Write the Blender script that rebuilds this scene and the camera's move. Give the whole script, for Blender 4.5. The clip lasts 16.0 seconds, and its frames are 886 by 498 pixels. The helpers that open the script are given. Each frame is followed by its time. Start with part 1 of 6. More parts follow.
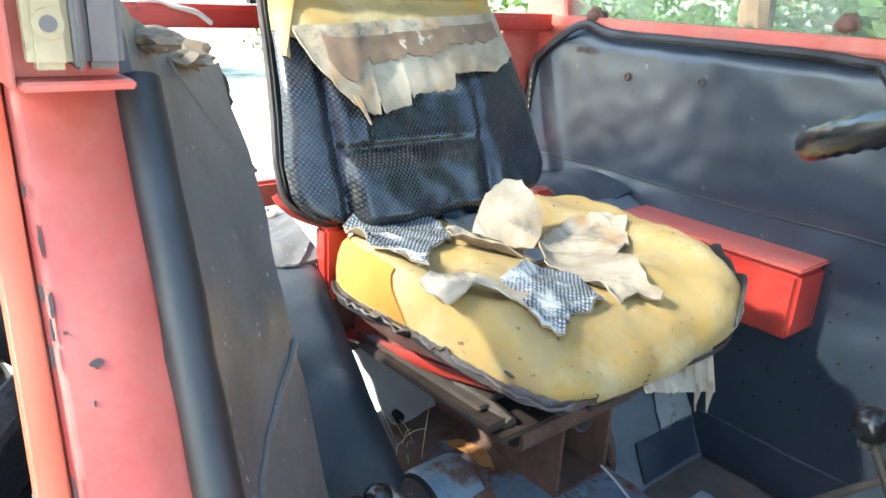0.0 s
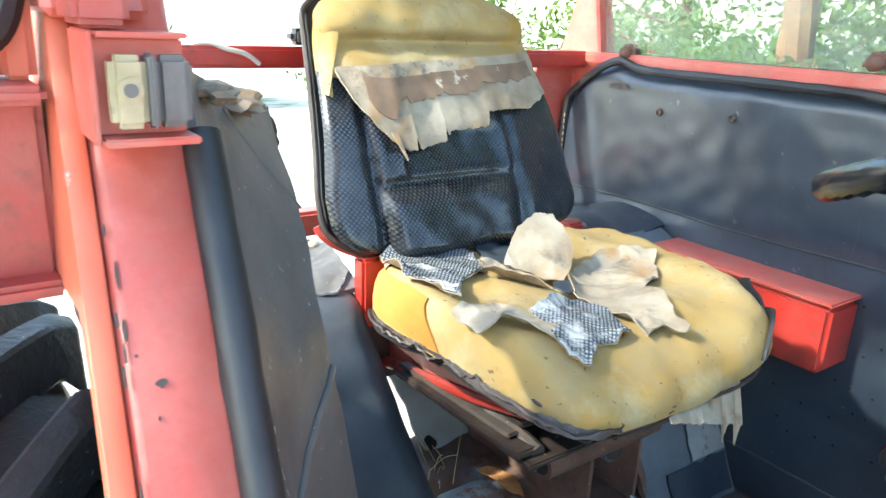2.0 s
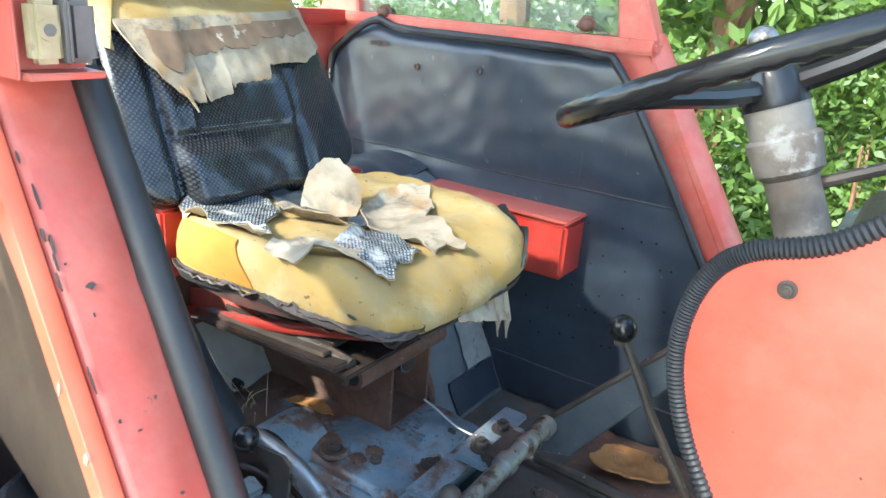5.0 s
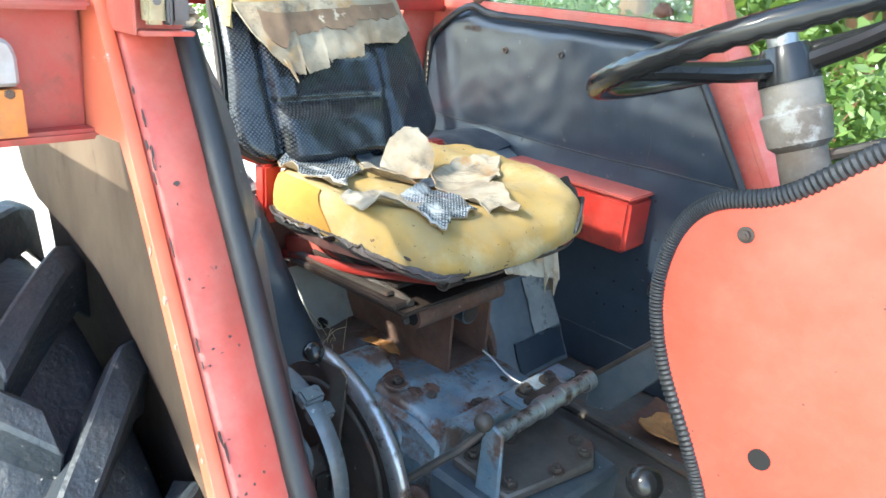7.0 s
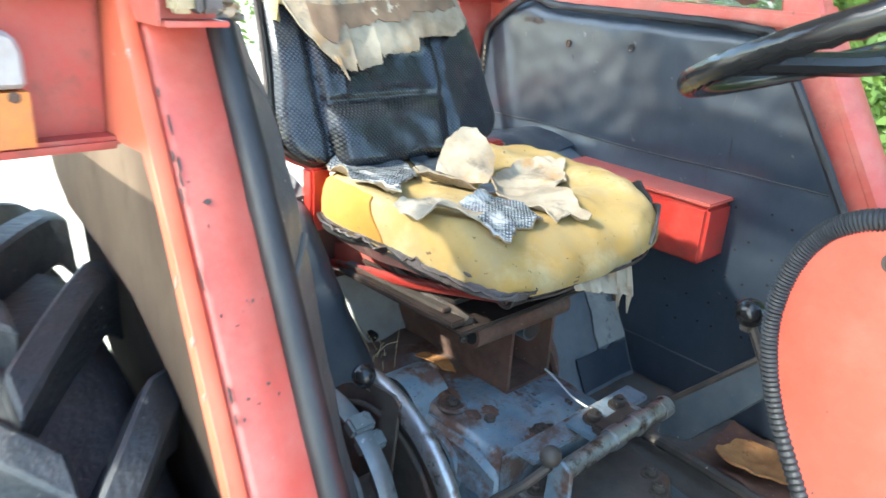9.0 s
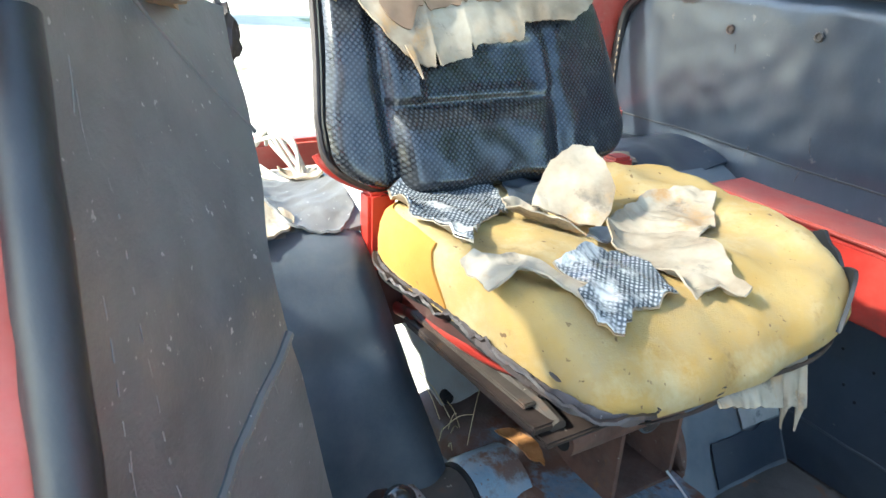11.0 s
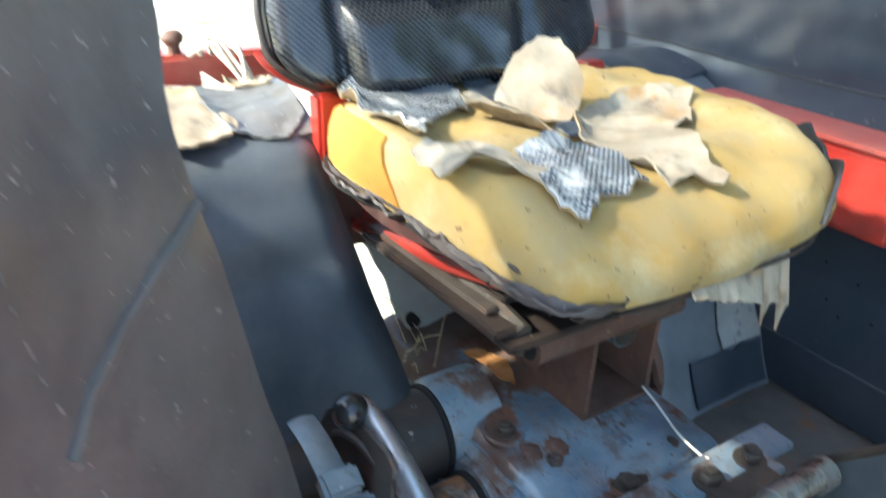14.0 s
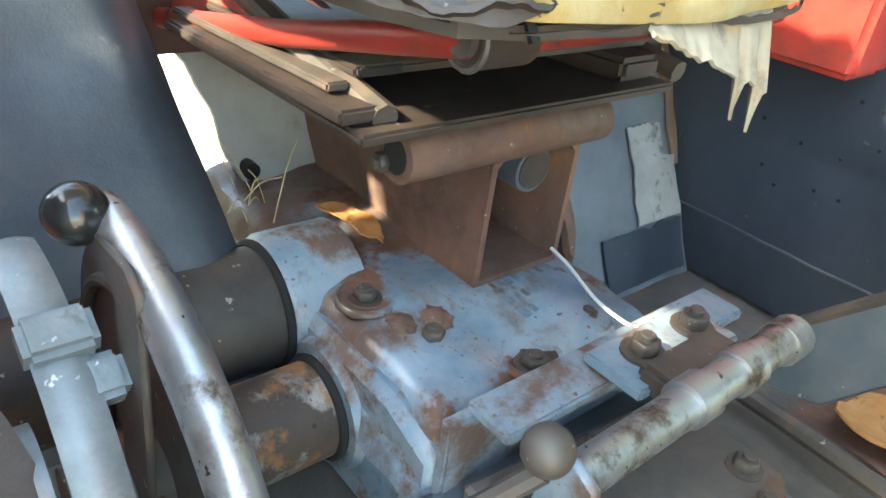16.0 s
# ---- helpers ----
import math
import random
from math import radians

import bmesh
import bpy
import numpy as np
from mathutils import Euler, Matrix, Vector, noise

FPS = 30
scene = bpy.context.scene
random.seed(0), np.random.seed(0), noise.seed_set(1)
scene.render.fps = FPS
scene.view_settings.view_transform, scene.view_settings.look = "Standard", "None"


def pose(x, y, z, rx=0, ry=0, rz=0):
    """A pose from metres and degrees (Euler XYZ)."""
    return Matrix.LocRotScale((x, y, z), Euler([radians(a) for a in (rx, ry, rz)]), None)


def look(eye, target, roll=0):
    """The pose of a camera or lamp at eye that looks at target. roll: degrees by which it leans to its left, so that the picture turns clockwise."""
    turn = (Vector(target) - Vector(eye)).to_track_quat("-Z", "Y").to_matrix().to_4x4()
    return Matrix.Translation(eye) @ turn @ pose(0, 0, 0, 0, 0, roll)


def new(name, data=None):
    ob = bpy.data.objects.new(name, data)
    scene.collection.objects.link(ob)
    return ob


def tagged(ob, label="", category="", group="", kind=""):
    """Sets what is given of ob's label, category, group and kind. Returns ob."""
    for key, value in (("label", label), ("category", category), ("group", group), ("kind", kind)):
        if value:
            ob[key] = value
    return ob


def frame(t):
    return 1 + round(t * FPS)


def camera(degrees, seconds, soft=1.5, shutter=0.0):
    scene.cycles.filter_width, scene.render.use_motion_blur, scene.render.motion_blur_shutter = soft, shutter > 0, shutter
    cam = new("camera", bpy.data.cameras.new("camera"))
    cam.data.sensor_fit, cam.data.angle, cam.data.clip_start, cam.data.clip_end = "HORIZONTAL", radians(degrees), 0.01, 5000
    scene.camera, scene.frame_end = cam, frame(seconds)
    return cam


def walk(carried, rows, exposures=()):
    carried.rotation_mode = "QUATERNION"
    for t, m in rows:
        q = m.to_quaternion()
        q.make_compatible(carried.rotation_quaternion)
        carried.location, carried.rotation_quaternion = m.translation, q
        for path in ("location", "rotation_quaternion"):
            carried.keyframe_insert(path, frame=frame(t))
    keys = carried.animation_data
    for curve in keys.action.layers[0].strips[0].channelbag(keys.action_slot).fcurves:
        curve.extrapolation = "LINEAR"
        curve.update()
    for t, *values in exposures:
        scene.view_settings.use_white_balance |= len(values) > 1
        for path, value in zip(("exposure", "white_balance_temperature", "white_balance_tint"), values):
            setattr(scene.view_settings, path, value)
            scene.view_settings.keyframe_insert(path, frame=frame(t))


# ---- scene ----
K = 0.87  # metres per unit of the plan in which the places below are written
cam = camera(63.5, 16.0, shutter=0.5)
METRES, EYE, TILT, LEAN, TURN = 1.9 * K, 1.9 * K, -22.0, 0.0, 52.0
ROWS = [
    (0.0, 0.0, 0.0, 0.0, -0.0, -0.0, 0.0),
    (0.5, 0.0061, -0.0034, 0.0043, 1.0, 1.57, -0.66),
    (1.0, 0.0132, -0.0114, 0.0051, 1.71, 2.06, -0.31),
    (1.5, 0.0165, -0.0196, 0.0047, 1.45, 2.02, -0.22),
    (2.0, 0.0041, -0.0252, 0.0032, 2.94, 2.17, -0.67),
    (2.5, -0.0238, -0.0263, 0.0027, 1.25, 2.08, -0.35),
    (3.0, -0.0454, -0.03, 0.0077, -2.07, 1.72, 0.32),
    (3.5, -0.0173, -0.0315, 0.0033, -3.87, 0.67, 0.51),
    (4.0, 0.0159, -0.0366, -0.0042, -3.21, -0.94, -0.64),
    (4.5, -0.0137, -0.0623, -0.0064, -10.24, 1.18, 2.6),
    (5.0, -0.049, -0.0956, -0.0224, -16.79, -1.38, 4.2),
    (7.5, 0.0102, -0.2167, -0.0671, -4.74, -1.45, 0.11),
    (8.0, 0.0201, -0.2239, -0.0687, -2.7, -1.23, -0.22),
    (8.5, 0.0144, -0.209, -0.0644, 0.31, -1.15, -0.28),
    (9.0, -0.0115, -0.1282, -0.0454, -3.33, -1.84, 0.58),
    (9.5, -0.0222, -0.0525, -0.0212, -7.68, -3.58, 1.4),
    (10.0, -0.0024, 0.0256, -0.0014, 0.29, -4.21, -0.81),
    (12.5, 0.037, 0.0845, 0.0181, 9.15, -3.6, -2.95),
    (13.0, 0.0384, 0.0824, 0.0166, 9.25, -3.69, -2.8),
    (13.5, 0.042, 0.0823, 0.0066, 8.78, -4.74, -2.75),
    (14.0, 0.0472, 0.1129, -0.0314, 5.98, -6.92, -1.33),
    (14.5, 0.0502, 0.1884, -0.0897, 0.98, -10.41, -3.61),
    (15.0, 0.0565, 0.2434, -0.1246, -2.36, -9.44, -4.64),
    (15.5, 0.0615, 0.2624, -0.1346, -2.97, -9.67, -4.03),
    (16.0, 0.0667, 0.2683, -0.1395, -2.23, -10.52, -3.46),
]
# The tractor's own axes: x ahead, y to its left, z up, with y = 0 through the middle of the seat.
LEVEL = pose(0, 0, 1.2 * K, 3.5) @ pose(0, -0.85 * K, -1.2 * K)
walk(cam, [(t, LEVEL @ pose(0, 0, EYE, TILT, LEAN, TURN) @ pose(METRES * x, METRES * y, METRES * z, 90 + pitch, roll, yaw)) for t, x, y, z, yaw, pitch, roll in ROWS],
     exposures=[(0, 2.74, 6300, 0), (2, 2.65, 6300, 0), (3, 2.6, 6300, 0), (4.5, 2.64, 6300, 0), (7.3, 2.72, 6300, 0), (9, 2.78, 6300, 0), (11, 2.8, 6300, 0), (12.3, 2.71, 6300, 0), (13.6, 2.74, 6400, 0), (14.6, 2.97, 7000, 0), (15.2, 3.5, 7900, 0), (15.6, 3.78, 8100, 0), (16, 3.98, 8100, 0)])

# ---- light ----
world = bpy.data.worlds.new("sky")
scene.world = world
world.use_nodes = True
wn = world.node_tree.nodes
sky = wn.new("ShaderNodeTexSky")
sky.sky_type, sky.sun_disc = "NISHITA", False
sky.sun_elevation, sky.sun_rotation = radians(39.5), radians(192)
world.node_tree.links.new(sky.outputs[0], wn["Background"].inputs[0])
wn["Background"].inputs[1].default_value = 0.15
sun = new("sun", bpy.data.lights.new("sun", "SUN"))
sun.data.energy, sun.data.angle, sun.data.color = 3.2, radians(2.0), (1.0, 0.94, 0.85)
sun.matrix_world = look((-3.05, -13.8, 11.6), (0, 0, 0))


# ---- materials ----
def material(name, rough=0.5, metal=0.0):
    m = bpy.data.materials.new(name)
    m.use_nodes = True
    b = m.node_tree.nodes["Principled BSDF"]
    b.inputs["Roughness"].default_value, b.inputs["Metallic"].default_value = rough, metal
    return m, m.node_tree.nodes, m.node_tree.links, b


def noise_node(n, l, scale, detail=6.0, rough=0.6, stretch=None):
    c = n.new("ShaderNodeTexCoord")
    t = n.new("ShaderNodeTexNoise")
    t.inputs["Scale"].default_value, t.inputs["Detail"].default_value, t.inputs["Roughness"].default_value = scale, detail, rough
    if stretch:
        mp = n.new("ShaderNodeMapping")
        mp.inputs["Scale"].default_value = stretch
        l.new(c.outputs["Object"], mp.inputs[0])
        l.new(mp.outputs[0], t.inputs["Vector"])
    else:
        l.new(c.outputs["Object"], t.inputs["Vector"])
    return t


def ramp(n, l, source, stops):
    r = n.new("ShaderNodeValToRGB")
    e = r.color_ramp.elements
    while len(e) < len(stops):
        e.new(0.5)
    for el, (p, c) in zip(e, stops):
        el.position, el.color = p, (*c, 1) if len(c) == 3 else (c[0],) * 3 + (1,)
    l.new(source, r.inputs[0])
    return r


def blend(n, l, fac, a, b, how="MIX"):
    x = n.new("ShaderNodeMix")
    x.data_type, x.blend_type = "RGBA", how
    for s, v in ((x.inputs[0], fac), (x.inputs[6], a), (x.inputs[7], b)):
        if isinstance(v, (int, float)):
            s.default_value = v
        elif isinstance(v, tuple):
            s.default_value = (*v, 1)
        else:
            l.new(v, s)
    return x.outputs[2]


def bump(n, l, b, height, strength, distance):
    p = n.new("ShaderNodeBump")
    p.inputs["Strength"].default_value, p.inputs["Distance"].default_value = strength, distance
    l.new(height, p.inputs["Height"])
    if b.inputs["Normal"].is_linked:
        l.new(b.inputs["Normal"].links[0].from_socket, p.inputs["Normal"])
    l.new(p.outputs[0], b.inputs["Normal"])


def surface(name, base, second, rough=0.5, metal=0.0, scale=6.0, wear=None, wear_at=(0.62, 0.68), wear_scale=18.0,
            grain=160.0, grain_depth=0.0006, dust=None, dust_amount=0.35, coat=0.0, stretch=None, film=None, film_at=(0.48, 0.62), film_scale=5.0, speck=None, speck_at=(0.66, 0.70), speck_scale=60.0, film_towards=None):
    """Two-tone base, a film of dust or rust, worn patches, small specks, and fine relief."""
    m, n, l, b = material(name, rough, metal)
    col = ramp(n, l, noise_node(n, l, scale, 5, 0.6, stretch).outputs[0], [(0.35, base), (0.7, second)]).outputs[0]
    rough_fac = None
    if dust:
        d = ramp(n, l, noise_node(n, l, scale * (4.5 if stretch else 2.3), 9, 0.72, stretch).outputs[0], [(0.42, (0.0,)), (0.75, (dust_amount,))]).outputs[0]
        col = blend(n, l, d, col, dust)
    if film:
        where = noise_node(n, l, film_scale, 9, 0.68).outputs[0]
        if film_towards:
            c, dot, add = n.new("ShaderNodeTexCoord"), n.new("ShaderNodeVectorMath"), n.new("ShaderNodeMath")
            dot.operation, add.operation = "DOT_PRODUCT", "ADD"
            dot.inputs[1].default_value = film_towards
            l.new(c.outputs["Object"], dot.inputs[0]), l.new(dot.outputs["Value"], add.inputs[0]), l.new(where, add.inputs[1])
            where = add.outputs[0]
        d = ramp(n, l, where, [(film_at[0], (0.0,)), (film_at[1], (0.9,))]).outputs[0]
        col = blend(n, l, d, col, film)
    if speck:
        d = ramp(n, l, noise_node(n, l, speck_scale, 3, 0.6).outputs[0], [(speck_at[0], (0.0,)), (speck_at[1], (1.0,))]).outputs[0]
        col = blend(n, l, d, col, speck)
    if wear:
        w = ramp(n, l, noise_node(n, l, wear_scale, 8, 0.65, stretch).outputs[0], [(wear_at[0], (0.0,)), (wear_at[1], (1.0,))]).outputs[0]
        col = blend(n, l, w, col, wear)
        r = n.new("ShaderNodeMapRange")
        r.inputs[3].default_value, r.inputs[4].default_value = rough, min(1.0, rough + 0.35)
        l.new(w, r.inputs[0])
        l.new(r.outputs[0], b.inputs["Roughness"])
    l.new(col, b.inputs["Base Color"])
    b.inputs["Coat Weight"].default_value = coat
    b.inputs["Coat Roughness"].default_value = 0.25
    bump(n, l, b, noise_node(n, l, grain, 4, 0.6).outputs[0], 0.5, grain_depth)
    bump(n, l, b, noise_node(n, l, scale * 3, 4, 0.5).outputs[0], 0.35, grain_depth * 5)
    return m


RED = surface("faded_red_paint", (0.50, 0.080, 0.055), (0.58, 0.125, 0.094), 0.46, wear=(0.10, 0.075, 0.065), wear_at=(0.68, 0.70), wear_scale=26, grain_depth=0.0002, dust=(0.52, 0.29, 0.23), dust_amount=0.4, coat=0.12, film=(0.30, 0.085, 0.055), film_at=(0.52, 0.80), film_scale=7, speck=(0.50, 0.28, 0.21), speck_at=(0.725, 0.75), speck_scale=90)
BRIGHT_RED = surface("red_paint", (0.38, 0.022, 0.016), (0.47, 0.034, 0.024), 0.40, wear=(0.10, 0.06, 0.05), wear_at=(0.64, 0.69), wear_scale=20, grain_depth=0.0002, dust=(0.36, 0.18, 0.135), dust_amount=0.22, coat=0.15, film=(0.16, 0.045, 0.035), film_at=(0.52, 0.74), film_scale=10)
# Darker copy of BRIGHT_RED with the shade under the seat mixed into it.
FRAME_RED = surface("shaded_red_frame_paint", (0.22, 0.017, 0.013), (0.31, 0.026, 0.019), 0.42, wear=(0.07, 0.04, 0.03), wear_at=(0.58, 0.66), wear_scale=18, grain_depth=0.0003, dust=(0.20, 0.10, 0.075), dust_amount=0.25, film=(0.06, 0.028, 0.022), film_at=(0.50, 0.66), film_scale=9)
GREASY_RED = surface("greasy_grey_over_red_paint", (0.060, 0.055, 0.052), (0.115, 0.10, 0.092), 0.5, scale=10, wear=(0.20, 0.035, 0.025), wear_at=(0.58, 0.64), wear_scale=9, dust=(0.20, 0.17, 0.15), dust_amount=0.3, film=(0.10, 0.05, 0.032), film_at=(0.52, 0.66), film_scale=12)
RUSTY_RED = surface("rusty_dull_red_paint", (0.05, 0.026, 0.023), (0.105, 0.036, 0.030), 0.55, scale=9, wear=(0.08, 0.045, 0.035), wear_at=(0.55, 0.66), wear_scale=15)
STAINED_RED = surface("stained_red_paint", (0.36, 0.060, 0.048), (0.45, 0.090, 0.070), 0.5, scale=7, wear=(0.10, 0.055, 0.04), wear_at=(0.58, 0.68), wear_scale=16, dust=(0.30, 0.17, 0.13), dust_amount=0.5, film=(0.13, 0.07, 0.05), film_at=(0.54, 0.70), film_scale=14)
COWL_RED = surface("bleached_red_cowl_paint", (0.55, 0.060, 0.034), (0.62, 0.090, 0.060), 0.42, wear=(0.10, 0.075, 0.065), wear_at=(0.72, 0.735), wear_scale=30, grain_depth=0.0002, dust=(0.55, 0.22, 0.16), dust_amount=0.22, coat=0.15, film=(0.42, 0.06, 0.036), film_at=(0.54, 0.80), film_scale=3.5)
# The pale spots here are flecks of sunlight put into the paint.
ORANGE = surface("orange_red_paint_with_sun_flecks", (0.72, 0.13, 0.06), (0.75, 0.22, 0.13), 0.45, wear=(0.75, 0.55, 0.45), wear_at=(0.66, 0.70), wear_scale=16, grain_depth=0.0002)
VINYL = surface("black_vinyl", (0.024, 0.033, 0.048), (0.034, 0.045, 0.062), 0.32, grain=420, grain_depth=0.0005, dust=(0.10, 0.112, 0.13), dust_amount=0.14, stretch=(1, 1, 0.5), speck=(0.10, 0.10, 0.10), speck_at=(0.70, 0.73), speck_scale=45, coat=0.25)
BLUE_VINYL = surface("faded_blue_black_vinyl", (0.038, 0.048, 0.062), (0.062, 0.075, 0.09), 0.45, grain=400, grain_depth=0.0006, dust=(0.16, 0.16, 0.16), dust_amount=0.3, wear=(0.14, 0.14, 0.135), wear_at=(0.68, 0.74), wear_scale=30)
OLD_VINYL = surface("dusty_dark_grey_vinyl", (0.098, 0.097, 0.095), (0.165, 0.160, 0.154), 0.42, grain=240, grain_depth=0.0009, dust=(0.22, 0.215, 0.205), dust_amount=0.36, wear=(0.17, 0.165, 0.155), wear_at=(0.64, 0.74), wear_scale=34, speck=(0.34, 0.33, 0.31), speck_at=(0.675, 0.71), speck_scale=130, film=(0.055, 0.062, 0.072), film_at=(0.52, 0.70), film_scale=4)
# Paler copy of BLUE_VINYL: the light on the left arch is in its colour.
LIT_BLUE_VINYL = surface("lit_dusty_blue_vinyl", (0.085, 0.105, 0.125), (0.16, 0.185, 0.205), 0.5, scale=5, grain=400, grain_depth=0.0006, dust=(0.24, 0.23, 0.21), dust_amount=0.4, wear=(0.20, 0.145, 0.09), wear_at=(0.64, 0.74), wear_scale=9)
ORANGE_FOAM = surface("deep_orange_yellow_foam", (0.40, 0.185, 0.030), (0.46, 0.245, 0.055), 0.95, scale=7, wear=(0.30, 0.15, 0.03), wear_at=(0.60, 0.74), wear_scale=20, grain=500, grain_depth=0.0014, speck=(0.12, 0.07, 0.03), speck_at=(0.70, 0.73), speck_scale=60)
RUBBER = surface("black_rubber", (0.010, 0.011, 0.013), (0.02, 0.021, 0.024), 0.5, dust=(0.08, 0.078, 0.075), dust_amount=0.2)
TYRE = surface("tyre_rubber", (0.016, 0.022, 0.030), (0.036, 0.044, 0.055), 0.5, scale=9, wear=(0.20, 0.185, 0.165), wear_at=(0.64, 0.72), wear_scale=60, grain=150, grain_depth=0.003, dust=(0.11, 0.10, 0.09), dust_amount=0.25, speck=(0.30, 0.28, 0.25), speck_at=(0.71, 0.735), speck_scale=110)
FOAM = surface("yellow_seat_foam", (0.36, 0.212, 0.052), (0.42, 0.305, 0.125), 0.95, scale=5, dust=(0.29, 0.235, 0.14), dust_amount=0.75, wear=(0.17, 0.10, 0.04), wear_at=(0.62, 0.80), wear_scale=22, grain=500, grain_depth=0.0014, film=(0.43, 0.345, 0.19), film_at=(0.50, 0.66), film_scale=9, speck=(0.15, 0.09, 0.04), speck_at=(0.67, 0.71), speck_scale=85)
CLOTH = surface("torn_beige_backing_cloth", (0.22, 0.165, 0.11), (0.43, 0.375, 0.29), 0.95, scale=10, wear=(0.36, 0.21, 0.09), wear_at=(0.55, 0.68), wear_scale=12, grain=600, grain_depth=0.0008, film=(0.14, 0.115, 0.09), film_at=(0.56, 0.66), film_scale=18)
BROWN_CLOTH = surface("brown_glued_cloth", (0.16, 0.10, 0.065), (0.22, 0.15, 0.10), 0.9, scale=16, wear=(0.5, 0.43, 0.33), wear_at=(0.62, 0.66), wear_scale=15, grain=600)
RUST = surface("rusty_brown_steel", (0.070, 0.036, 0.027), (0.135, 0.070, 0.050), 0.75, scale=12, wear=(0.25, 0.115, 0.045), wear_at=(0.58, 0.75), wear_scale=30, dust=(0.25, 0.2, 0.16), dust_amount=0.35, film=(0.16, 0.065, 0.04), film_at=(0.45, 0.7), film_scale=6, speck=(0.32, 0.27, 0.22), speck_at=(0.69, 0.72), speck_scale=80)
# Rust darkened so that the shade under the seat sits in the colour.
DARK_RUST = surface("dark_rust_and_shade", (0.024, 0.017, 0.015), (0.05, 0.034, 0.028), 0.55, scale=14, wear=(0.13, 0.07, 0.04), wear_at=(0.60, 0.72), wear_scale=26, dust=(0.14, 0.11, 0.09), dust_amount=0.12, speck=(0.22, 0.18, 0.14), speck_at=(0.71, 0.74), speck_scale=80)
PITTED_TUBE = surface("pitted_rusty_tube", (0.042, 0.032, 0.027), (0.085, 0.056, 0.042), 0.6, scale=12, wear=(0.27, 0.125, 0.05), wear_at=(0.50, 0.58), wear_scale=16, film=(0.32, 0.30, 0.275), film_at=(0.51, 0.60), film_scale=15, speck=(0.02, 0.016, 0.014), speck_at=(0.64, 0.70), speck_scale=90)
ARM_GREY = surface("dull_blue_grey_arm_paint", (0.042, 0.058, 0.075), (0.080, 0.100, 0.120), 0.42, scale=8, wear=(0.10, 0.06, 0.042), wear_at=(0.60, 0.68), wear_scale=16, dust=(0.22, 0.20, 0.18), dust_amount=0.2, speck=(0.3, 0.3, 0.29), speck_at=(0.71, 0.74), speck_scale=90)
BLUE = surface("blue_grey_cast_iron_paint", (0.085, 0.150, 0.21), (0.23, 0.315, 0.38), 0.35, scale=9, wear=(0.13, 0.07, 0.045), wear_at=(0.55, 0.63), wear_scale=13, grain=120, grain_depth=0.001, dust=(0.34, 0.28, 0.23), dust_amount=0.5, film=(0.10, 0.052, 0.032), film_at=(0.52, 0.62), film_scale=9, speck=(0.12, 0.06, 0.035), speck_at=(0.65, 0.70), speck_scale=120)
RUSTY_BLUE = surface("rust_stained_blue_casting", (0.085, 0.150, 0.215), (0.28, 0.37, 0.44), 0.28, scale=7, wear=(0.12, 0.06, 0.038), wear_at=(0.54, 0.60), wear_scale=11, grain=120, grain_depth=0.0014, dust=(0.36, 0.29, 0.23), dust_amount=0.5, film=(0.10, 0.052, 0.032), film_at=(0.425, 0.55), film_scale=8, film_towards=(-0.50, -0.05, 0), speck=(0.12, 0.06, 0.035), speck_at=(0.64, 0.70), speck_scale=120)
STEEL = surface("worn_bare_steel", (0.30, 0.315, 0.33), (0.44, 0.455, 0.465), 0.36, 0.8, scale=14, wear=(0.10, 0.07, 0.05), wear_at=(0.54, 0.66), wear_scale=26, film=(0.17, 0.13, 0.105), film_at=(0.5, 0.68), film_scale=14, speck=(0.06, 0.045, 0.04), speck_at=(0.66, 0.70), speck_scale=120)
DARK_STEEL = surface("greasy_dark_steel", (0.055, 0.048, 0.043), (0.11, 0.092, 0.08), 0.55, 0.3, scale=12, wear=(0.16, 0.09, 0.06), wear_at=(0.60, 0.72), wear_scale=24, film=(0.13, 0.065, 0.04), film_at=(0.52, 0.72), film_scale=9, speck=(0.34, 0.30, 0.26), speck_at=(0.69, 0.72), speck_scale=80)
ZINC = surface("pale_cast_metal", (0.125, 0.155, 0.165), (0.20, 0.23, 0.24), 0.42, 0.35, scale=18, wear=(0.12, 0.11, 0.10), wear_at=(0.60, 0.70), wear_scale=25, dust=(0.30, 0.32, 0.32), dust_amount=0.5, speck=(0.5, 0.5, 0.48), speck_at=(0.68, 0.71), speck_scale=60)
# Beige film only high up; the shadow lower down is in the dark base.
GREY_SHEET = surface("dirty_sheet_metal_shaded_below", (0.085, 0.054, 0.034), (0.16, 0.112, 0.076), 0.75, scale=7, wear=(0.06, 0.042, 0.03), wear_at=(0.56, 0.70), wear_scale=8, stretch=(1, 1, 0.5), film=(0.40, 0.35, 0.28), film_at=(1.08, 1.20), film_scale=8, film_towards=(0, 0, 0.5))
PALE_SHEET = surface("dirty_pale_sheet_metal", (0.27, 0.26, 0.24), (0.40, 0.39, 0.365), 0.6, scale=6, wear=(0.16, 0.10, 0.06), wear_at=(0.60, 0.72), wear_scale=9, film=(0.30, 0.24, 0.18), film_at=(0.5, 0.7), film_scale=7)
LIP = surface("scuffed_grey_brown_vinyl", (0.034, 0.025, 0.023), (0.085, 0.066, 0.062), 0.6, scale=14, wear=(0.045, 0.032, 0.028), wear_at=(0.58, 0.68), wear_scale=24, speck=(0.28, 0.255, 0.24), speck_at=(0.69, 0.73), speck_scale=70)
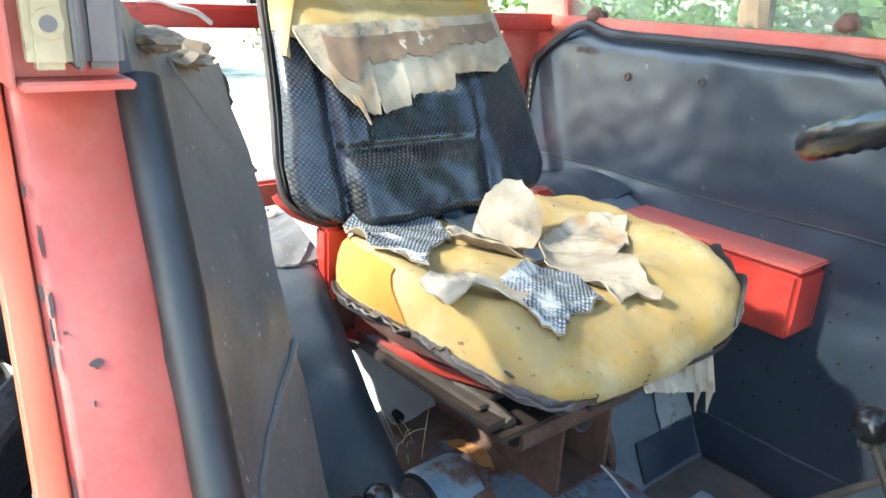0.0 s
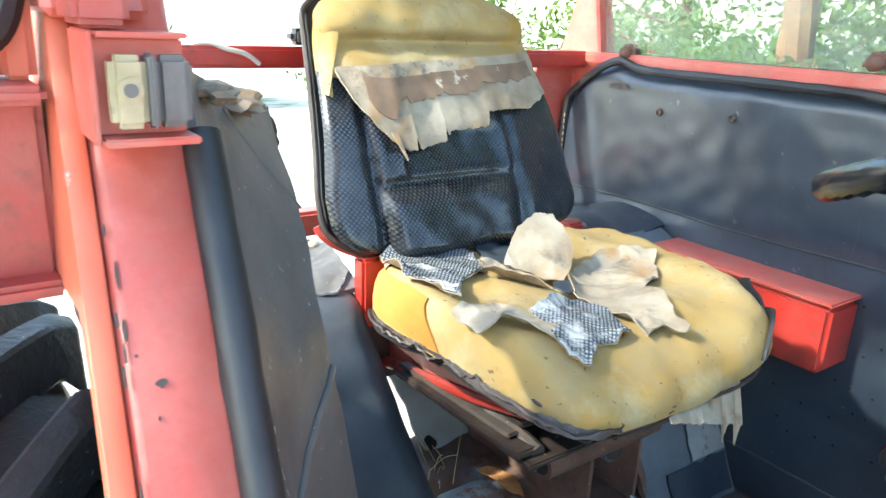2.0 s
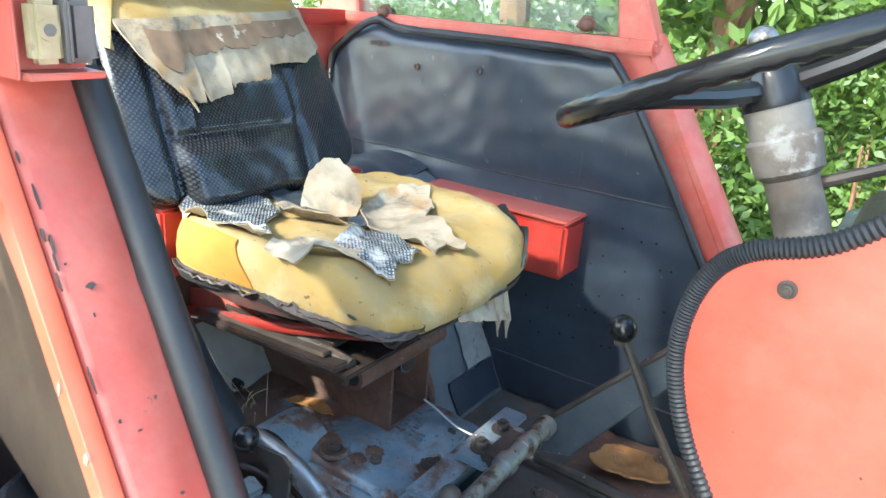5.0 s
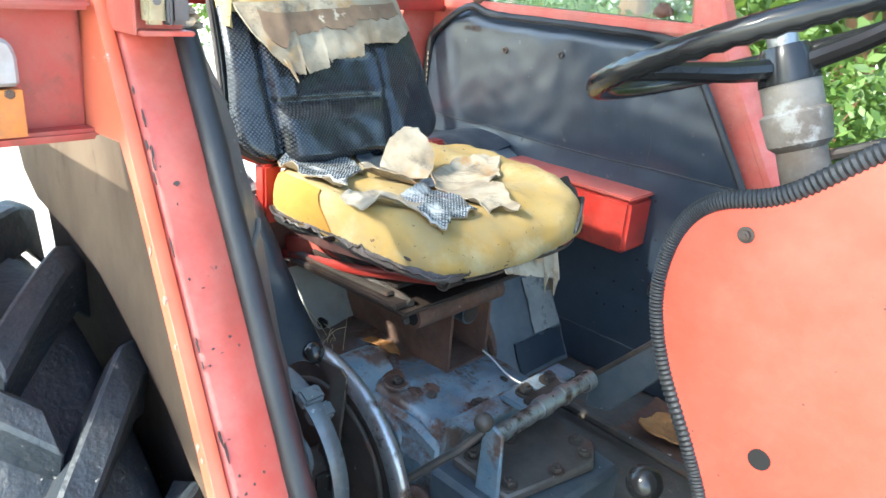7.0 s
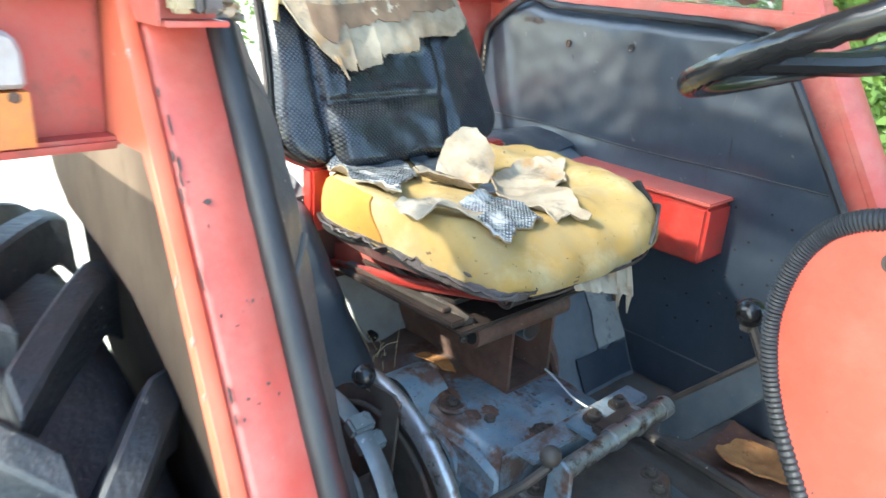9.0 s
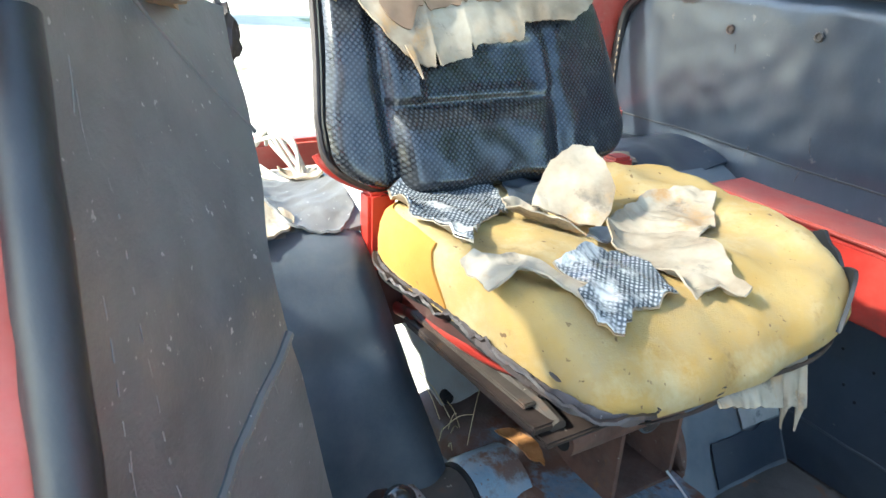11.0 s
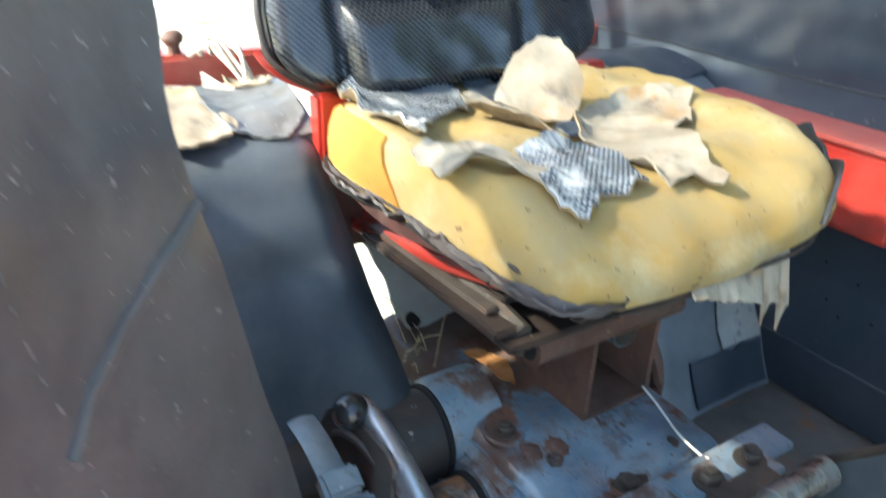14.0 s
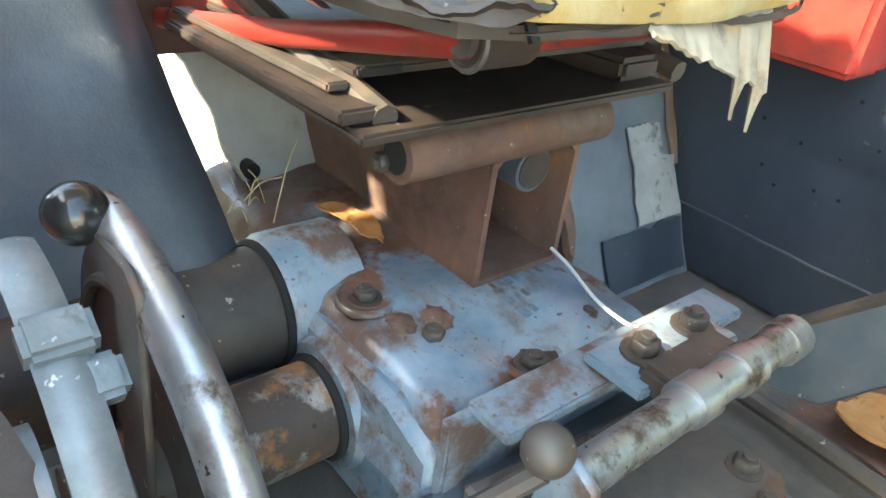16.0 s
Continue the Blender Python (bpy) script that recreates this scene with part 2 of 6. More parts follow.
WORN_GREY = surface("worn_grey_backing", (0.20, 0.205, 0.20), (0.32, 0.315, 0.30), 0.8, scale=12, wear=(0.09, 0.10, 0.11), wear_at=(0.56, 0.66), wear_scale=20)
STRAW = surface("dry_straw", (0.42, 0.34, 0.18), (0.55, 0.46, 0.27), 0.8)
# Rust with sunlight mixed into its orange.
SUNLIT_ORANGE_RUST = surface("sunlit_orange_rust", (0.28, 0.115, 0.035), (0.44, 0.22, 0.08), 0.9, scale=20, wear=(0.12, 0.06, 0.03), wear_at=(0.58, 0.66), wear_scale=30)
COLUMN = surface("tan_grey_column_paint", (0.15, 0.128, 0.108), (0.25, 0.22, 0.19), 0.6, scale=12, wear=(0.36, 0.34, 0.31), wear_at=(0.60, 0.66), wear_scale=14, film=(0.12, 0.085, 0.06), film_at=(0.48, 0.66), film_scale=9)
DIRT = surface("dirt_caked_floor", (0.065, 0.058, 0.052), (0.13, 0.11, 0.095), 0.9, scale=8, wear=(0.20, 0.085, 0.04), wear_at=(0.58, 0.68), wear_scale=10, grain_depth=0.003)
PLASTIC = surface("black_plastic", (0.012, 0.012, 0.013), (0.02, 0.02, 0.02), 0.18, grain_depth=0.00005)
WHITE_WIRE = surface("white_plastic", (0.7, 0.7, 0.66), (0.8, 0.8, 0.76), 0.5)
ROPE = surface("dirty_white_twine", (0.5, 0.46, 0.4), (0.62, 0.58, 0.5), 0.9, grain=700)
BRASS = surface("yellowed_reflector_plastic", (0.26, 0.21, 0.11), (0.46, 0.39, 0.24), 0.35, scale=20, wear=(0.16, 0.13, 0.1), wear_at=(0.6, 0.66), wear_scale=25, coat=0.4)
GREY_LENS = surface("dirty_grey_plastic", (0.10, 0.09, 0.085), (0.16, 0.15, 0.14), 0.5, scale=20, wear=(0.04, 0.04, 0.04), wear_at=(0.6, 0.66), wear_scale=22)
WHITE_LENS = surface("milky_lamp_lens", (0.27, 0.27, 0.265), (0.40, 0.40, 0.39), 0.3, scale=14, dust=(0.26, 0.23, 0.19), dust_amount=0.6, coat=0.4)
ORANGE_LENS = surface("amber_lamp_lens", (0.46, 0.13, 0.018), (0.58, 0.20, 0.03), 0.3, scale=14, dust=(0.22, 0.11, 0.05), dust_amount=0.75, coat=0.4)
GROUND = surface("pale_dry_ground", (0.42, 0.385, 0.32), (0.54, 0.50, 0.43), 0.95, scale=1.2, wear=(0.13, 0.17, 0.06), wear_at=(0.56, 0.66), wear_scale=0.8, grain=30, grain_depth=0.01)
BARK = surface("reddish_bark", (0.16, 0.08, 0.045), (0.26, 0.14, 0.08), 0.9, scale=5, grain=40, grain_depth=0.01)
# Flat black that stands for the shade inside holes, joints and gaps.
DARK = surface("dark_gap", (0.01, 0.01, 0.01), (0.015, 0.014, 0.013), 0.9)


def seat_vinyl(name, pitch, depth, axes, pale, dark=(0.014, 0.017, 0.022), glare=None):
    """Embossed vinyl: a slanting grid of paler pits, laid over two of the object's axes; glare paints white sun
    reflections.
    """
    m, n, l, b = material(name, 0.22)
    c, sp, cb, mp = n.new("ShaderNodeTexCoord"), n.new("ShaderNodeSeparateXYZ"), n.new("ShaderNodeCombineXYZ"), n.new("ShaderNodeMapping")
    l.new(c.outputs["Object"], sp.inputs[0])
    l.new(sp.outputs[axes[0]], cb.inputs[0]), l.new(sp.outputs[axes[1]], cb.inputs[1])
    mp.inputs["Rotation"].default_value = (0, 0, radians(45))
    l.new(cb.outputs[0], mp.inputs[0])
    v = n.new("ShaderNodeTexVoronoi")
    v.voronoi_dimensions = "2D"
    v.inputs["Scale"].default_value, v.inputs["Randomness"].default_value = pitch, 0.04
    l.new(mp.outputs[0], v.inputs["Vector"])
    pit = ramp(n, l, v.outputs["Distance"], [(0.18, (1.0,)), (0.42, (0.0,))]).outputs[0]
    d = ramp(n, l, noise_node(n, l, 14, 8, 0.7).outputs[0], [(0.5, (0.0,)), (0.85, (0.28,))]).outputs[0]
    base = blend(n, l, d, dark, (0.13, 0.125, 0.12))
    wornness = ramp(n, l, noise_node(n, l, 6, 5, 0.6).outputs[0], [(0.3, (0.45,)), (0.65, (1.0,))]).outputs[0]
    col = blend(n, l, blend(n, l, 1.0, pit, wornness, "MULTIPLY"), base, pale)
    if glare:
        col = blend(n, l, ramp(n, l, noise_node(n, l, 11, 7, 0.65).outputs[0], [(0.50, (0.0,)), (0.58, (0.95,))]).outputs[0], col, glare)
    l.new(col, b.inputs["Base Color"])
    bump(n, l, b, pit, -0.7, depth)
    bump(n, l, b, noise_node(n, l, 12, 4).outputs[0], 0.3, 0.004)
    return m


DIMPLED = seat_vinyl("dimpled_black_vinyl", 175.0, 0.0022, (1, 2), (0.045, 0.050, 0.057), (0.011, 0.013, 0.017))
# Pale pits and white patches carry the sun's glare on glossy black vinyl.
SCRAP = seat_vinyl("dimpled_vinyl_scrap_with_glare", 190.0, 0.002, (0, 1), (0.40, 0.41, 0.42), (0.055, 0.065, 0.078), (0.56, 0.55, 0.53))


def leaf_material(name, a, b2):
    m, n, l, b = material(name, 0.55)
    g = n.new("ShaderNodeNewGeometry")
    l.new(ramp(n, l, g.outputs["Random Per Island"], [(0.0, a), (1.0, b2)]).outputs[0], b.inputs["Base Color"])
    t = n.new("ShaderNodeBsdfTranslucent")
    t.inputs[0].default_value = (b2[0] * 1.6, b2[1] * 1.5, b2[2], 1)
    s = n.new("ShaderNodeMixShader")
    s.inputs[0].default_value = 0.35
    l.new(b.outputs[0], s.inputs[1]), l.new(t.outputs[0], s.inputs[2])
    l.new(s.outputs[0], n["Material Output"].inputs[0])
    return m


LEAVES = leaf_material("green_leaves", (0.03, 0.07, 0.012), (0.115, 0.19, 0.045))


def glass_material(name="dusty_window_glass", low=0.06, high=0.3, film=(0.5, 0.52, 0.48)):
    m, n, l, b = material(name, 0.1)
    tr, gl, mx = n.new("ShaderNodeBsdfTransparent"), n.new("ShaderNodeBsdfPrincipled"), n.new("ShaderNodeMixShader")
    gl.inputs["Base Color"].default_value, gl.inputs["Roughness"].default_value = (*film, 1), 0.25
    tr.inputs[0].default_value = (0.82, 0.88, 0.84, 1)
    f = ramp(n, l, noise_node(n, l, 7, 8, 0.7).outputs[0], [(0.3, (low,)), (0.8, (high,))])
    l.new(f.outputs[0], mx.inputs[0]), l.new(tr.outputs[0], mx.inputs[1]), l.new(gl.outputs[0], mx.inputs[2])
    l.new(mx.outputs[0], n["Material Output"].inputs[0])
    return m


GLASS = glass_material()
# The pale film here paints the sky's reflection over the pane.
SKY_GLASS = glass_material("sky_reflecting_glass", 0.55, 0.8, (0.62, 0.64, 0.63))


# ---- mesh helpers (all places in plan units) ----
def thing(name, label, category, at=(0, 0, 0), group="", kind=""):
    ob = new(name)
    ob.location = Vector(at) * K
    ob.empty_display_size = 0.05
    return tagged(ob, label, category, group, kind)


def part(name, bm, mat, parent=None, label="", smooth=True, sharp=35):
    """Links a bmesh, in plan units, as one mesh object, under a thing or part if one is given."""
    me = bpy.data.meshes.new(name)
    bmesh.ops.recalc_face_normals(bm, faces=bm.faces)
    limit = radians(sharp)
    for e in bm.edges:
        if len(e.link_faces) == 2:
            e.smooth = e.calc_face_angle(0) < limit
    for f in bm.faces:
        f.smooth = smooth
    bm.to_mesh(me)
    bm.free()
    me.materials.append(mat)
    ob = new(name, me)
    if parent is not None:
        base, p = Vector(), parent
        while p is not None:
            base, p = base + p.location, p.parent
        me.transform(Matrix.Translation(-base) @ Matrix.Scale(K, 4))
        ob.parent = parent
    else:
        me.transform(Matrix.Scale(K, 4))
    if label:
        ob["label"] = label
    return ob


def structure(name, bm, mat, label, category, sharp=35):
    return tagged(part(name, bm, mat, sharp=sharp), label, category, kind="structure")


def bevelled(bm, width, segments=2):
    if width:
        bmesh.ops.bevel(bm, geom=bm.edges[:], offset=width, segments=segments, affect="EDGES", clamp_overlap=True)
    return bm


def box(lo, hi, bevel=0.004, turn=None, segments=2):
    bm = bmesh.new()
    lo, hi = Vector(lo), Vector(hi)
    mid, size = (lo + hi) / 2, hi - lo
    bmesh.ops.create_cube(bm, size=1, matrix=Matrix.Diagonal((*size, 1)))
    bevelled(bm, bevel, segments)
    m = Matrix.Translation(mid)
    if turn:
        m = m @ Euler([radians(a) for a in turn]).to_matrix().to_4x4()
    bm.transform(m)
    return bm


def join(*bms):
    out = bmesh.new()
    for b in bms:
        me = bpy.data.meshes.new("tmp")
        b.to_mesh(me)
        b.free()
        out.from_mesh(me)
        bpy.data.meshes.remove(me)
    return out


def prism(points, axis, lo, hi, bevel=0.003):
    """A flat outline of (a, b) pairs, extruded along an axis from lo to hi."""
    def at(p, h):
        return {"x": (h, p[0], p[1]), "y": (p[0], h, p[1]), "z": (p[0], p[1], h)}[axis]
    bm = bmesh.new()
    a = [bm.verts.new(at(p, lo)) for p in points]
    b = [bm.verts.new(at(p, hi)) for p in points]
    bm.faces.new(a), bm.faces.new(b[::-1])
    for i in range(len(points)):
        j = (i + 1) % len(points)
        bm.faces.new((a[i], b[i], b[j], a[j]))
    bmesh.ops.recalc_face_normals(bm, faces=bm.faces)
    return bevelled(bm, bevel, 1)


def smooth_path(points, steps=6, closed=False):
    """A smooth curve through the points."""
    pts = [Vector(p) for p in points]
    n, out = len(pts), []
    for i in range(n if closed else n - 1):
        if closed:
            p0, p1, p2, p3 = (pts[(i + k) % n] for k in (-1, 0, 1, 2))
        else:
            p0, p1, p2, p3 = pts[max(i - 1, 0)], pts[i], pts[i + 1], pts[min(i + 2, n - 1)]
        for s in range(steps):
            t = s / steps
            out.append(0.5 * (2 * p1 + (p2 - p0) * t + (2 * p0 - 5 * p1 + 4 * p2 - p3) * t * t + (3 * p1 - p0 - 3 * p2 + p3) * t ** 3))
    if not closed:
        out.append(pts[-1])
    return out


def tube(points, radius, sides=12, closed=False, flat=1.0, up=(0, 0, 1), wobble=None):
    """A round (or flattened) bar along a path; radius may be a function of the way along."""
    bm = bmesh.new()
    pts = [Vector(p) for p in points]
    n, rings = len(pts), []
    for i, p in enumerate(pts):
        a = pts[i - 1] if i or closed else p
        b = pts[(i + 1) % n] if i < n - 1 or closed else p
        d = (b - a).normalized()
        s = d.cross(Vector(up))
        s = s.normalized() if s.length > 1e-4 else d.orthogonal().normalized()
        u = s.cross(d)
        r = radius(i / (n - 1)) if callable(radius) else radius
        ring = []
        for k in range(sides):
            q = 2 * math.pi * k / sides
            rr = r * (wobble(i, k) if wobble else 1.0)
            ring.append(bm.verts.new(p + s * math.cos(q) * rr + u * math.sin(q) * rr * flat))
        rings.append(ring)
    for i in range(n if closed else n - 1):
        a, b = rings[i], rings[(i + 1) % n]
        for k in range(sides):
            bm.faces.new((a[k], a[(k + 1) % sides], b[(k + 1) % sides], b[k]))
    if not closed:
        bm.faces.new(rings[0]), bm.faces.new(rings[-1][::-1])
    return bm


def thicken(bm, thick):
    """Gives an open sheet a back face and a rim."""
    bm.normal_update()
    front = bm.verts[:]
    back = {v: bm.verts.new(v.co - v.normal * thick) for v in front}
    faces = bm.faces[:]
    rim = [(lp.vert, lp.link_loop_next.vert) for f in faces for lp in f.loops if len(lp.edge.link_faces) == 1]
    for f in faces:
        bm.faces.new([back[v] for v in reversed(f.verts)])
    for a, b in rim:
        bm.faces.new((b, a, back[a], back[b]))
    return bm


def sheet(f, nu, nv, thick=0.004):
    """A cloth or metal sheet from f(u, v) -> place, with a real thickness."""
    bm = bmesh.new()
    g = [[bm.verts.new(f(i / nu, j / nv)) for j in range(nv + 1)] for i in range(nu + 1)]
    for i in range(nu):
        for j in range(nv):
            bm.faces.new((g[i][j], g[i + 1][j], g[i + 1][j + 1], g[i][j + 1]))
    bmesh.ops.recalc_face_normals(bm, faces=bm.faces)
    return thicken(bm, thick) if thick else bm


def ball(at, r, flat=1.0, seg=20):
    bm = bmesh.new()
    bmesh.ops.create_uvsphere(bm, u_segments=seg, v_segments=seg // 2, radius=r, matrix=Matrix.Translation(at) @ Matrix.Diagonal((1, 1, flat, 1)))
    return bm


def hexbolt(at, r, h, axis="z", washer=True):
    """A hexagon head on a washer, with a stub of thread."""
    def disc(sides, rad, lo, hi, bev):
        return prism([(rad * math.cos(2 * math.pi * i / sides), rad * math.sin(2 * math.pi * i / sides)) for i in range(sides)], "z", lo, hi, bev)
    bm = join(disc(6, r, 0.15 * h if washer else 0, h, r * 0.12), disc(14, r * 0.5, h * 0.9, h * 1.35, r * 0.06), *([disc(18, r * 1.45, 0, h * 0.2, 0)] if washer else []))
    turn = {"z": Matrix(), "x": Euler((0, radians(90), 0)).to_matrix().to_4x4(), "-y": Euler((radians(90), 0, 0)).to_matrix().to_4x4()}[axis]
    bm.transform(Matrix.Translation(at) @ turn)
    return bm


def ripple(x, y, z, scale, amount):
    return noise.noise(Vector((x, y, z)) * scale) * amount


# ---- ground and distance ----
def ground_sheet():
    bm = bmesh.new()
    r = [0, 2, 4, 7, 11, 17, 27, 45, 90, 250, 900]
    rings = []
    for i, d in enumerate(r):
        rings.append([bm.verts.new((d * math.cos(2 * math.pi * k / 48), d * math.sin(2 * math.pi * k / 48), ripple(d * math.cos(k * 0.13), d * math.sin(k * 0.13), i, 0.4, 0.05 if d > 4 else 0.0))) for k in range(48)] if d else [bm.verts.new((0, 0, 0))])
    for k in range(48):
        bm.faces.new((rings[0][0], rings[1][k], rings[1][(k + 1) % 48]))
        for a, b in zip(rings[1:], rings[2:]):
            bm.faces.new((a[k], b[k], b[(k + 1) % 48], a[(k + 1) % 48]))
    return bm


structure("ground", ground_sheet(), GROUND, "pale dry sunlit yard ground with grassy patches", "ground")


# ---- cab shell ----
def front_edge(z):
    """Where the slanting front edge of the cab side stands, on either side."""
    return -0.466 + 0.6 * (1.775 - z)


def left_lining(x, z):
    puff = 0.010 * abs(math.sin((z - 1.42) * math.pi / 0.36)) ** 0.5
    return 0.615 - puff + ripple(x, 2.0, z, 5.0, 0.008) + ripple(x, 5.0, z, 17.0, 0.004) + ripple(x * 0.4, 8.0, z, 7.0, 0.003) * max(0.0, min(1.0, (z - 1.45) * 4))


def left_panel(u, v):
    z = 0.78 + 0.98 * v
    fr = -0.56 + 0.62 * (1.757 - z)
    if z > 1.70:
        fr -= 0.06 * ((z - 1.70) / 0.06) ** 2
    x = -1.49 + (fr + 1.49) * u
    drop = 0.10 * max(0.0, (-1.36 - x) / 0.13) ** 2 if v > 0.85 else 0.0
    bulge = 0.018 * math.exp(-((x + 1.31) / 0.06) ** 2) * max(0.0, (v - 0.9) / 0.1)
    return (x, left_lining(x, z) + 0.02 * max(0.0, (v - 0.97) / 0.03), z - drop + bulge)


wall_left = tagged(new("wall_left"), "black vinyl-lined cab side with red frame", "wall", kind="structure")
part("lining", sheet(left_panel, 70, 90, 0.012), VINYL, wall_left, "creased black vinyl lining with sewn seams")
for sz in (1.42, 0.895):
    fr = -0.56 + 0.62 * (1.757 - sz)
    part("seam", tube([(-1.47 + (fr + 1.45) * i / 40, left_lining(-1.47 + (fr + 1.45) * i / 40, sz) - 0.001, sz + ripple(i * 0.1, 0, sz, 1.0, 0.006)) for i in range(41)], 0.0028, 8), RUBBER if sz > 1 else BLUE_VINYL, wall_left)
edge_pts = smooth_path([(-1.475, 0.60, 0.85), (-1.487, 0.60, 1.40), (-1.475, 0.60, 1.64), (-1.43, 0.60, 1.71), (-1.31, 0.603, 1.782), (-1.20, 0.605, 1.765), (-0.9, 0.605, 1.764), (-0.62, 0.605, 1.757), (-0.55, 0.605, 1.725), (-0.41, 0.605, 1.52), (-0.28, 0.605, 1.31), (-0.10, 0.605, 1.02), (0.02, 0.605, 0.80)], 8)
part("piping", tube(edge_pts, 0.011, 8, wobble=lambda i, k: 1 + 0.25 * noise.noise(Vector((i * 0.7, k, 3)))), RUBBER, wall_left)
part("fender_sheet", prism([(-1.55, 0.5), (-1.55, 1.80), (-0.52, 1.80), (-0.25, 1.36), (0.10, 0.80), (0.10, 0.5)], "y", 0.645, 0.665), RED, wall_left, "red painted sheet steel")
part("front_pillar", tube([(-0.52, 0.70, 1.80), (-0.43, 0.695, 1.65), (-0.225, 0.69, 1.31), (0.12, 0.69, 0.75)], 0.034, 14, flat=1.5, up=(0, 1, 0)), RED, wall_left)
part("window_sill", box((-1.56, 0.62, 1.765), (-0.48, 0.71, 1.80), 0.008), RED, wall_left)
part("rear_post", prism([(-1.58, 1.765), (-1.405, 1.765), (-1.44, 1.95), (-1.47, 2.55), (-1.55, 2.55), (-1.52, 1.95)], "y", 0.645, 0.71, 0.006), RED, wall_left)
part("door_post", prism([(-0.585, 1.79), (-0.485, 1.79), (-0.53, 1.90), (-0.66, 2.55), (-0.74, 2.55), (-0.60, 1.90)], "y", 0.645, 0.71, 0.006), RED, wall_left)
window_1 = tagged(new("window_1"), "dusty fixed side window pane above the vinyl lining", "window", kind="structure")
pane = part("pane", prism([(-1.45, 1.80), (-0.56, 1.80), (-0.70, 2.5), (-1.48, 2.5)], "y", 0.672, 0.677, 0), GLASS, window_1)
pane.visible_shadow = False
for nx, nz in ((-1.30, 1.805), (-0.665, 1.822)):
    nut = thing("window_nut", "rusty wing nut clamping the side window", "nut", (nx, 0.65, nz), "window nuts")
    part("bolt", join(tube([(nx, 0.672, nz), (nx, 0.625, nz)], 0.012, 10), ball((nx, 0.628, nz), 0.019, 0.9, 12)), RUST, nut)
    part("wing", prism([(nx - 0.03, nz - 0.008), (nx - 0.012, nz + 0.022), (nx + 0.012, nz + 0.022), (nx + 0.03, nz - 0.008), (nx, nz - 0.014)], "y", 0.632, 0.642, 0.003), RUST, nut)
for hx, hz in ((-1.147, 1.667), (-0.941, 1.678)):
    h = left_lining(hx, hz)
    part("eyelet", join(tube([(hx + 0.008 * math.cos(a), h - 0.003, hz + 0.008 * math.sin(a)) for a in np.linspace(0, 2 * math.pi, 14, endpoint=False)], 0.003, 6, closed=True), tube([(hx, h - 0.002, hz), (hx, h + 0.004, hz)], 0.006, 10)), DARK_STEEL, wall_left)


rng_left = random.Random(5)
dots = []
for row, z0 in enumerate((1.34, 1.25, 1.17, 1.09, 1.00)):
    for i in range(9):
        hx = -0.72 + 0.055 * i + rng_left.uniform(-0.02, 0.02)
        hz = z0 + rng_left.uniform(-0.02, 0.02)
        if hx < -0.60 and hz > 1.19 or hx > -0.56 + 0.62 * (1.757 - hz) - 0.05:
            continue
        y = left_lining(hx, hz)
        dots.append(tube([(hx, y - 0.0015, hz), (hx, y + 0.003, hz)], 0.0035, 7))
part("perforation", join(*dots), DARK, wall_left, "scattered small holes")["kind"] = "stuff"
part("tear", sheet(lambda u, v: (-1.29 + 0.036 * math.cos(2 * math.pi * u) * v * (1 + 0.7 * noise.noise(Vector((u * 9, 0, 1)))), left_lining(-1.29, 1.715) - 0.003, 1.718 + 0.009 * math.sin(2 * math.pi * u) * v * (1 + 0.9 * noise.noise(Vector((u * 11, 0, 4))))), 40, 3, 0.001), LIP, wall_left, "scuffed tear showing pale backing")


def chip(x, y, z, w, h, seed, normal):
    """One chip of missing paint or one painted sun fleck: a thin irregular plate."""
    r = random.Random(seed)
    pts = [(math.cos(q) * r.uniform(0.5, 1.0), math.sin(q) * r.uniform(0.5, 1.0)) for q in np.linspace(0, 2 * math.pi, 9, endpoint=False)]
    up = Vector((0, 0, 1)) - normal * normal.z
    up.normalize()
    side = normal.cross(up)
    bm = bmesh.new()
    base = Vector((x, y, z))
    a = [bm.verts.new(base + side * p[0] * w + up * p[1] * h + normal * 0.0008) for p in pts]
    b = [bm.verts.new(v.co - normal * 0.002) for v in a]
    bm.faces.new(a)
    for i in range(9):
        bm.faces.new((a[i], b[i], b[(i + 1) % 9], a[(i + 1) % 9]))
    return bm


# The slanting pillar of the doorway and the lining behind it.
def right_rear_y(z):
    return -0.645 + 0.19 * (1.75 - z) if z < 1.55 else -0.607 + 0.11 * (z - 1.55)


def right_panel(u, v):
    z = 0.93 + 0.905 * v - 0.085 * u * v
    a = Vector((front_edge(z) - 0.012, -0.774 + lean(z), z))
    b = Vector((-0.62 - 0.9 * max(0.0, z - 1.55), right_rear_y(z), z))
    p = a.lerp(b, u)
    side = Vector((b.y - a.y, -(b.x - a.x), 0)).normalized()
    p -= side * (0.018 * math.sin(math.pi * u) + ripple(p.x, p.y, p.z, 7.0, 0.008) + ripple(p.x, p.y, p.z, 24.0, 0.0025))
    return p


def lean(z):
    return -0.062 * (1.775 - z)


def leaned(bm):
    """The door pillar and what sits on it spread outwards towards the foot."""
    for v in bm.verts:
        v.co.y += lean(v.co.z)
    return bm


wall_right = tagged(new("wall_right"), "slanting red door pillar with grey vinyl lining behind", "wall", kind="structure")
part("lining", sheet(right_panel, 50, 80, 0.012), OLD_VINYL, wall_right, "scratched dark grey vinyl lining, dusty")


def pillar_box(y0, y1, d0, d1, z0, z1):
    pts = [(front_edge(z0) + d1, z0), (front_edge(z1) + d1, z1), (front_edge(z1) + d0, z1), (front_edge(z0) + d0, z0)]
    return prism(pts, "y", y0, y1, 0.006)


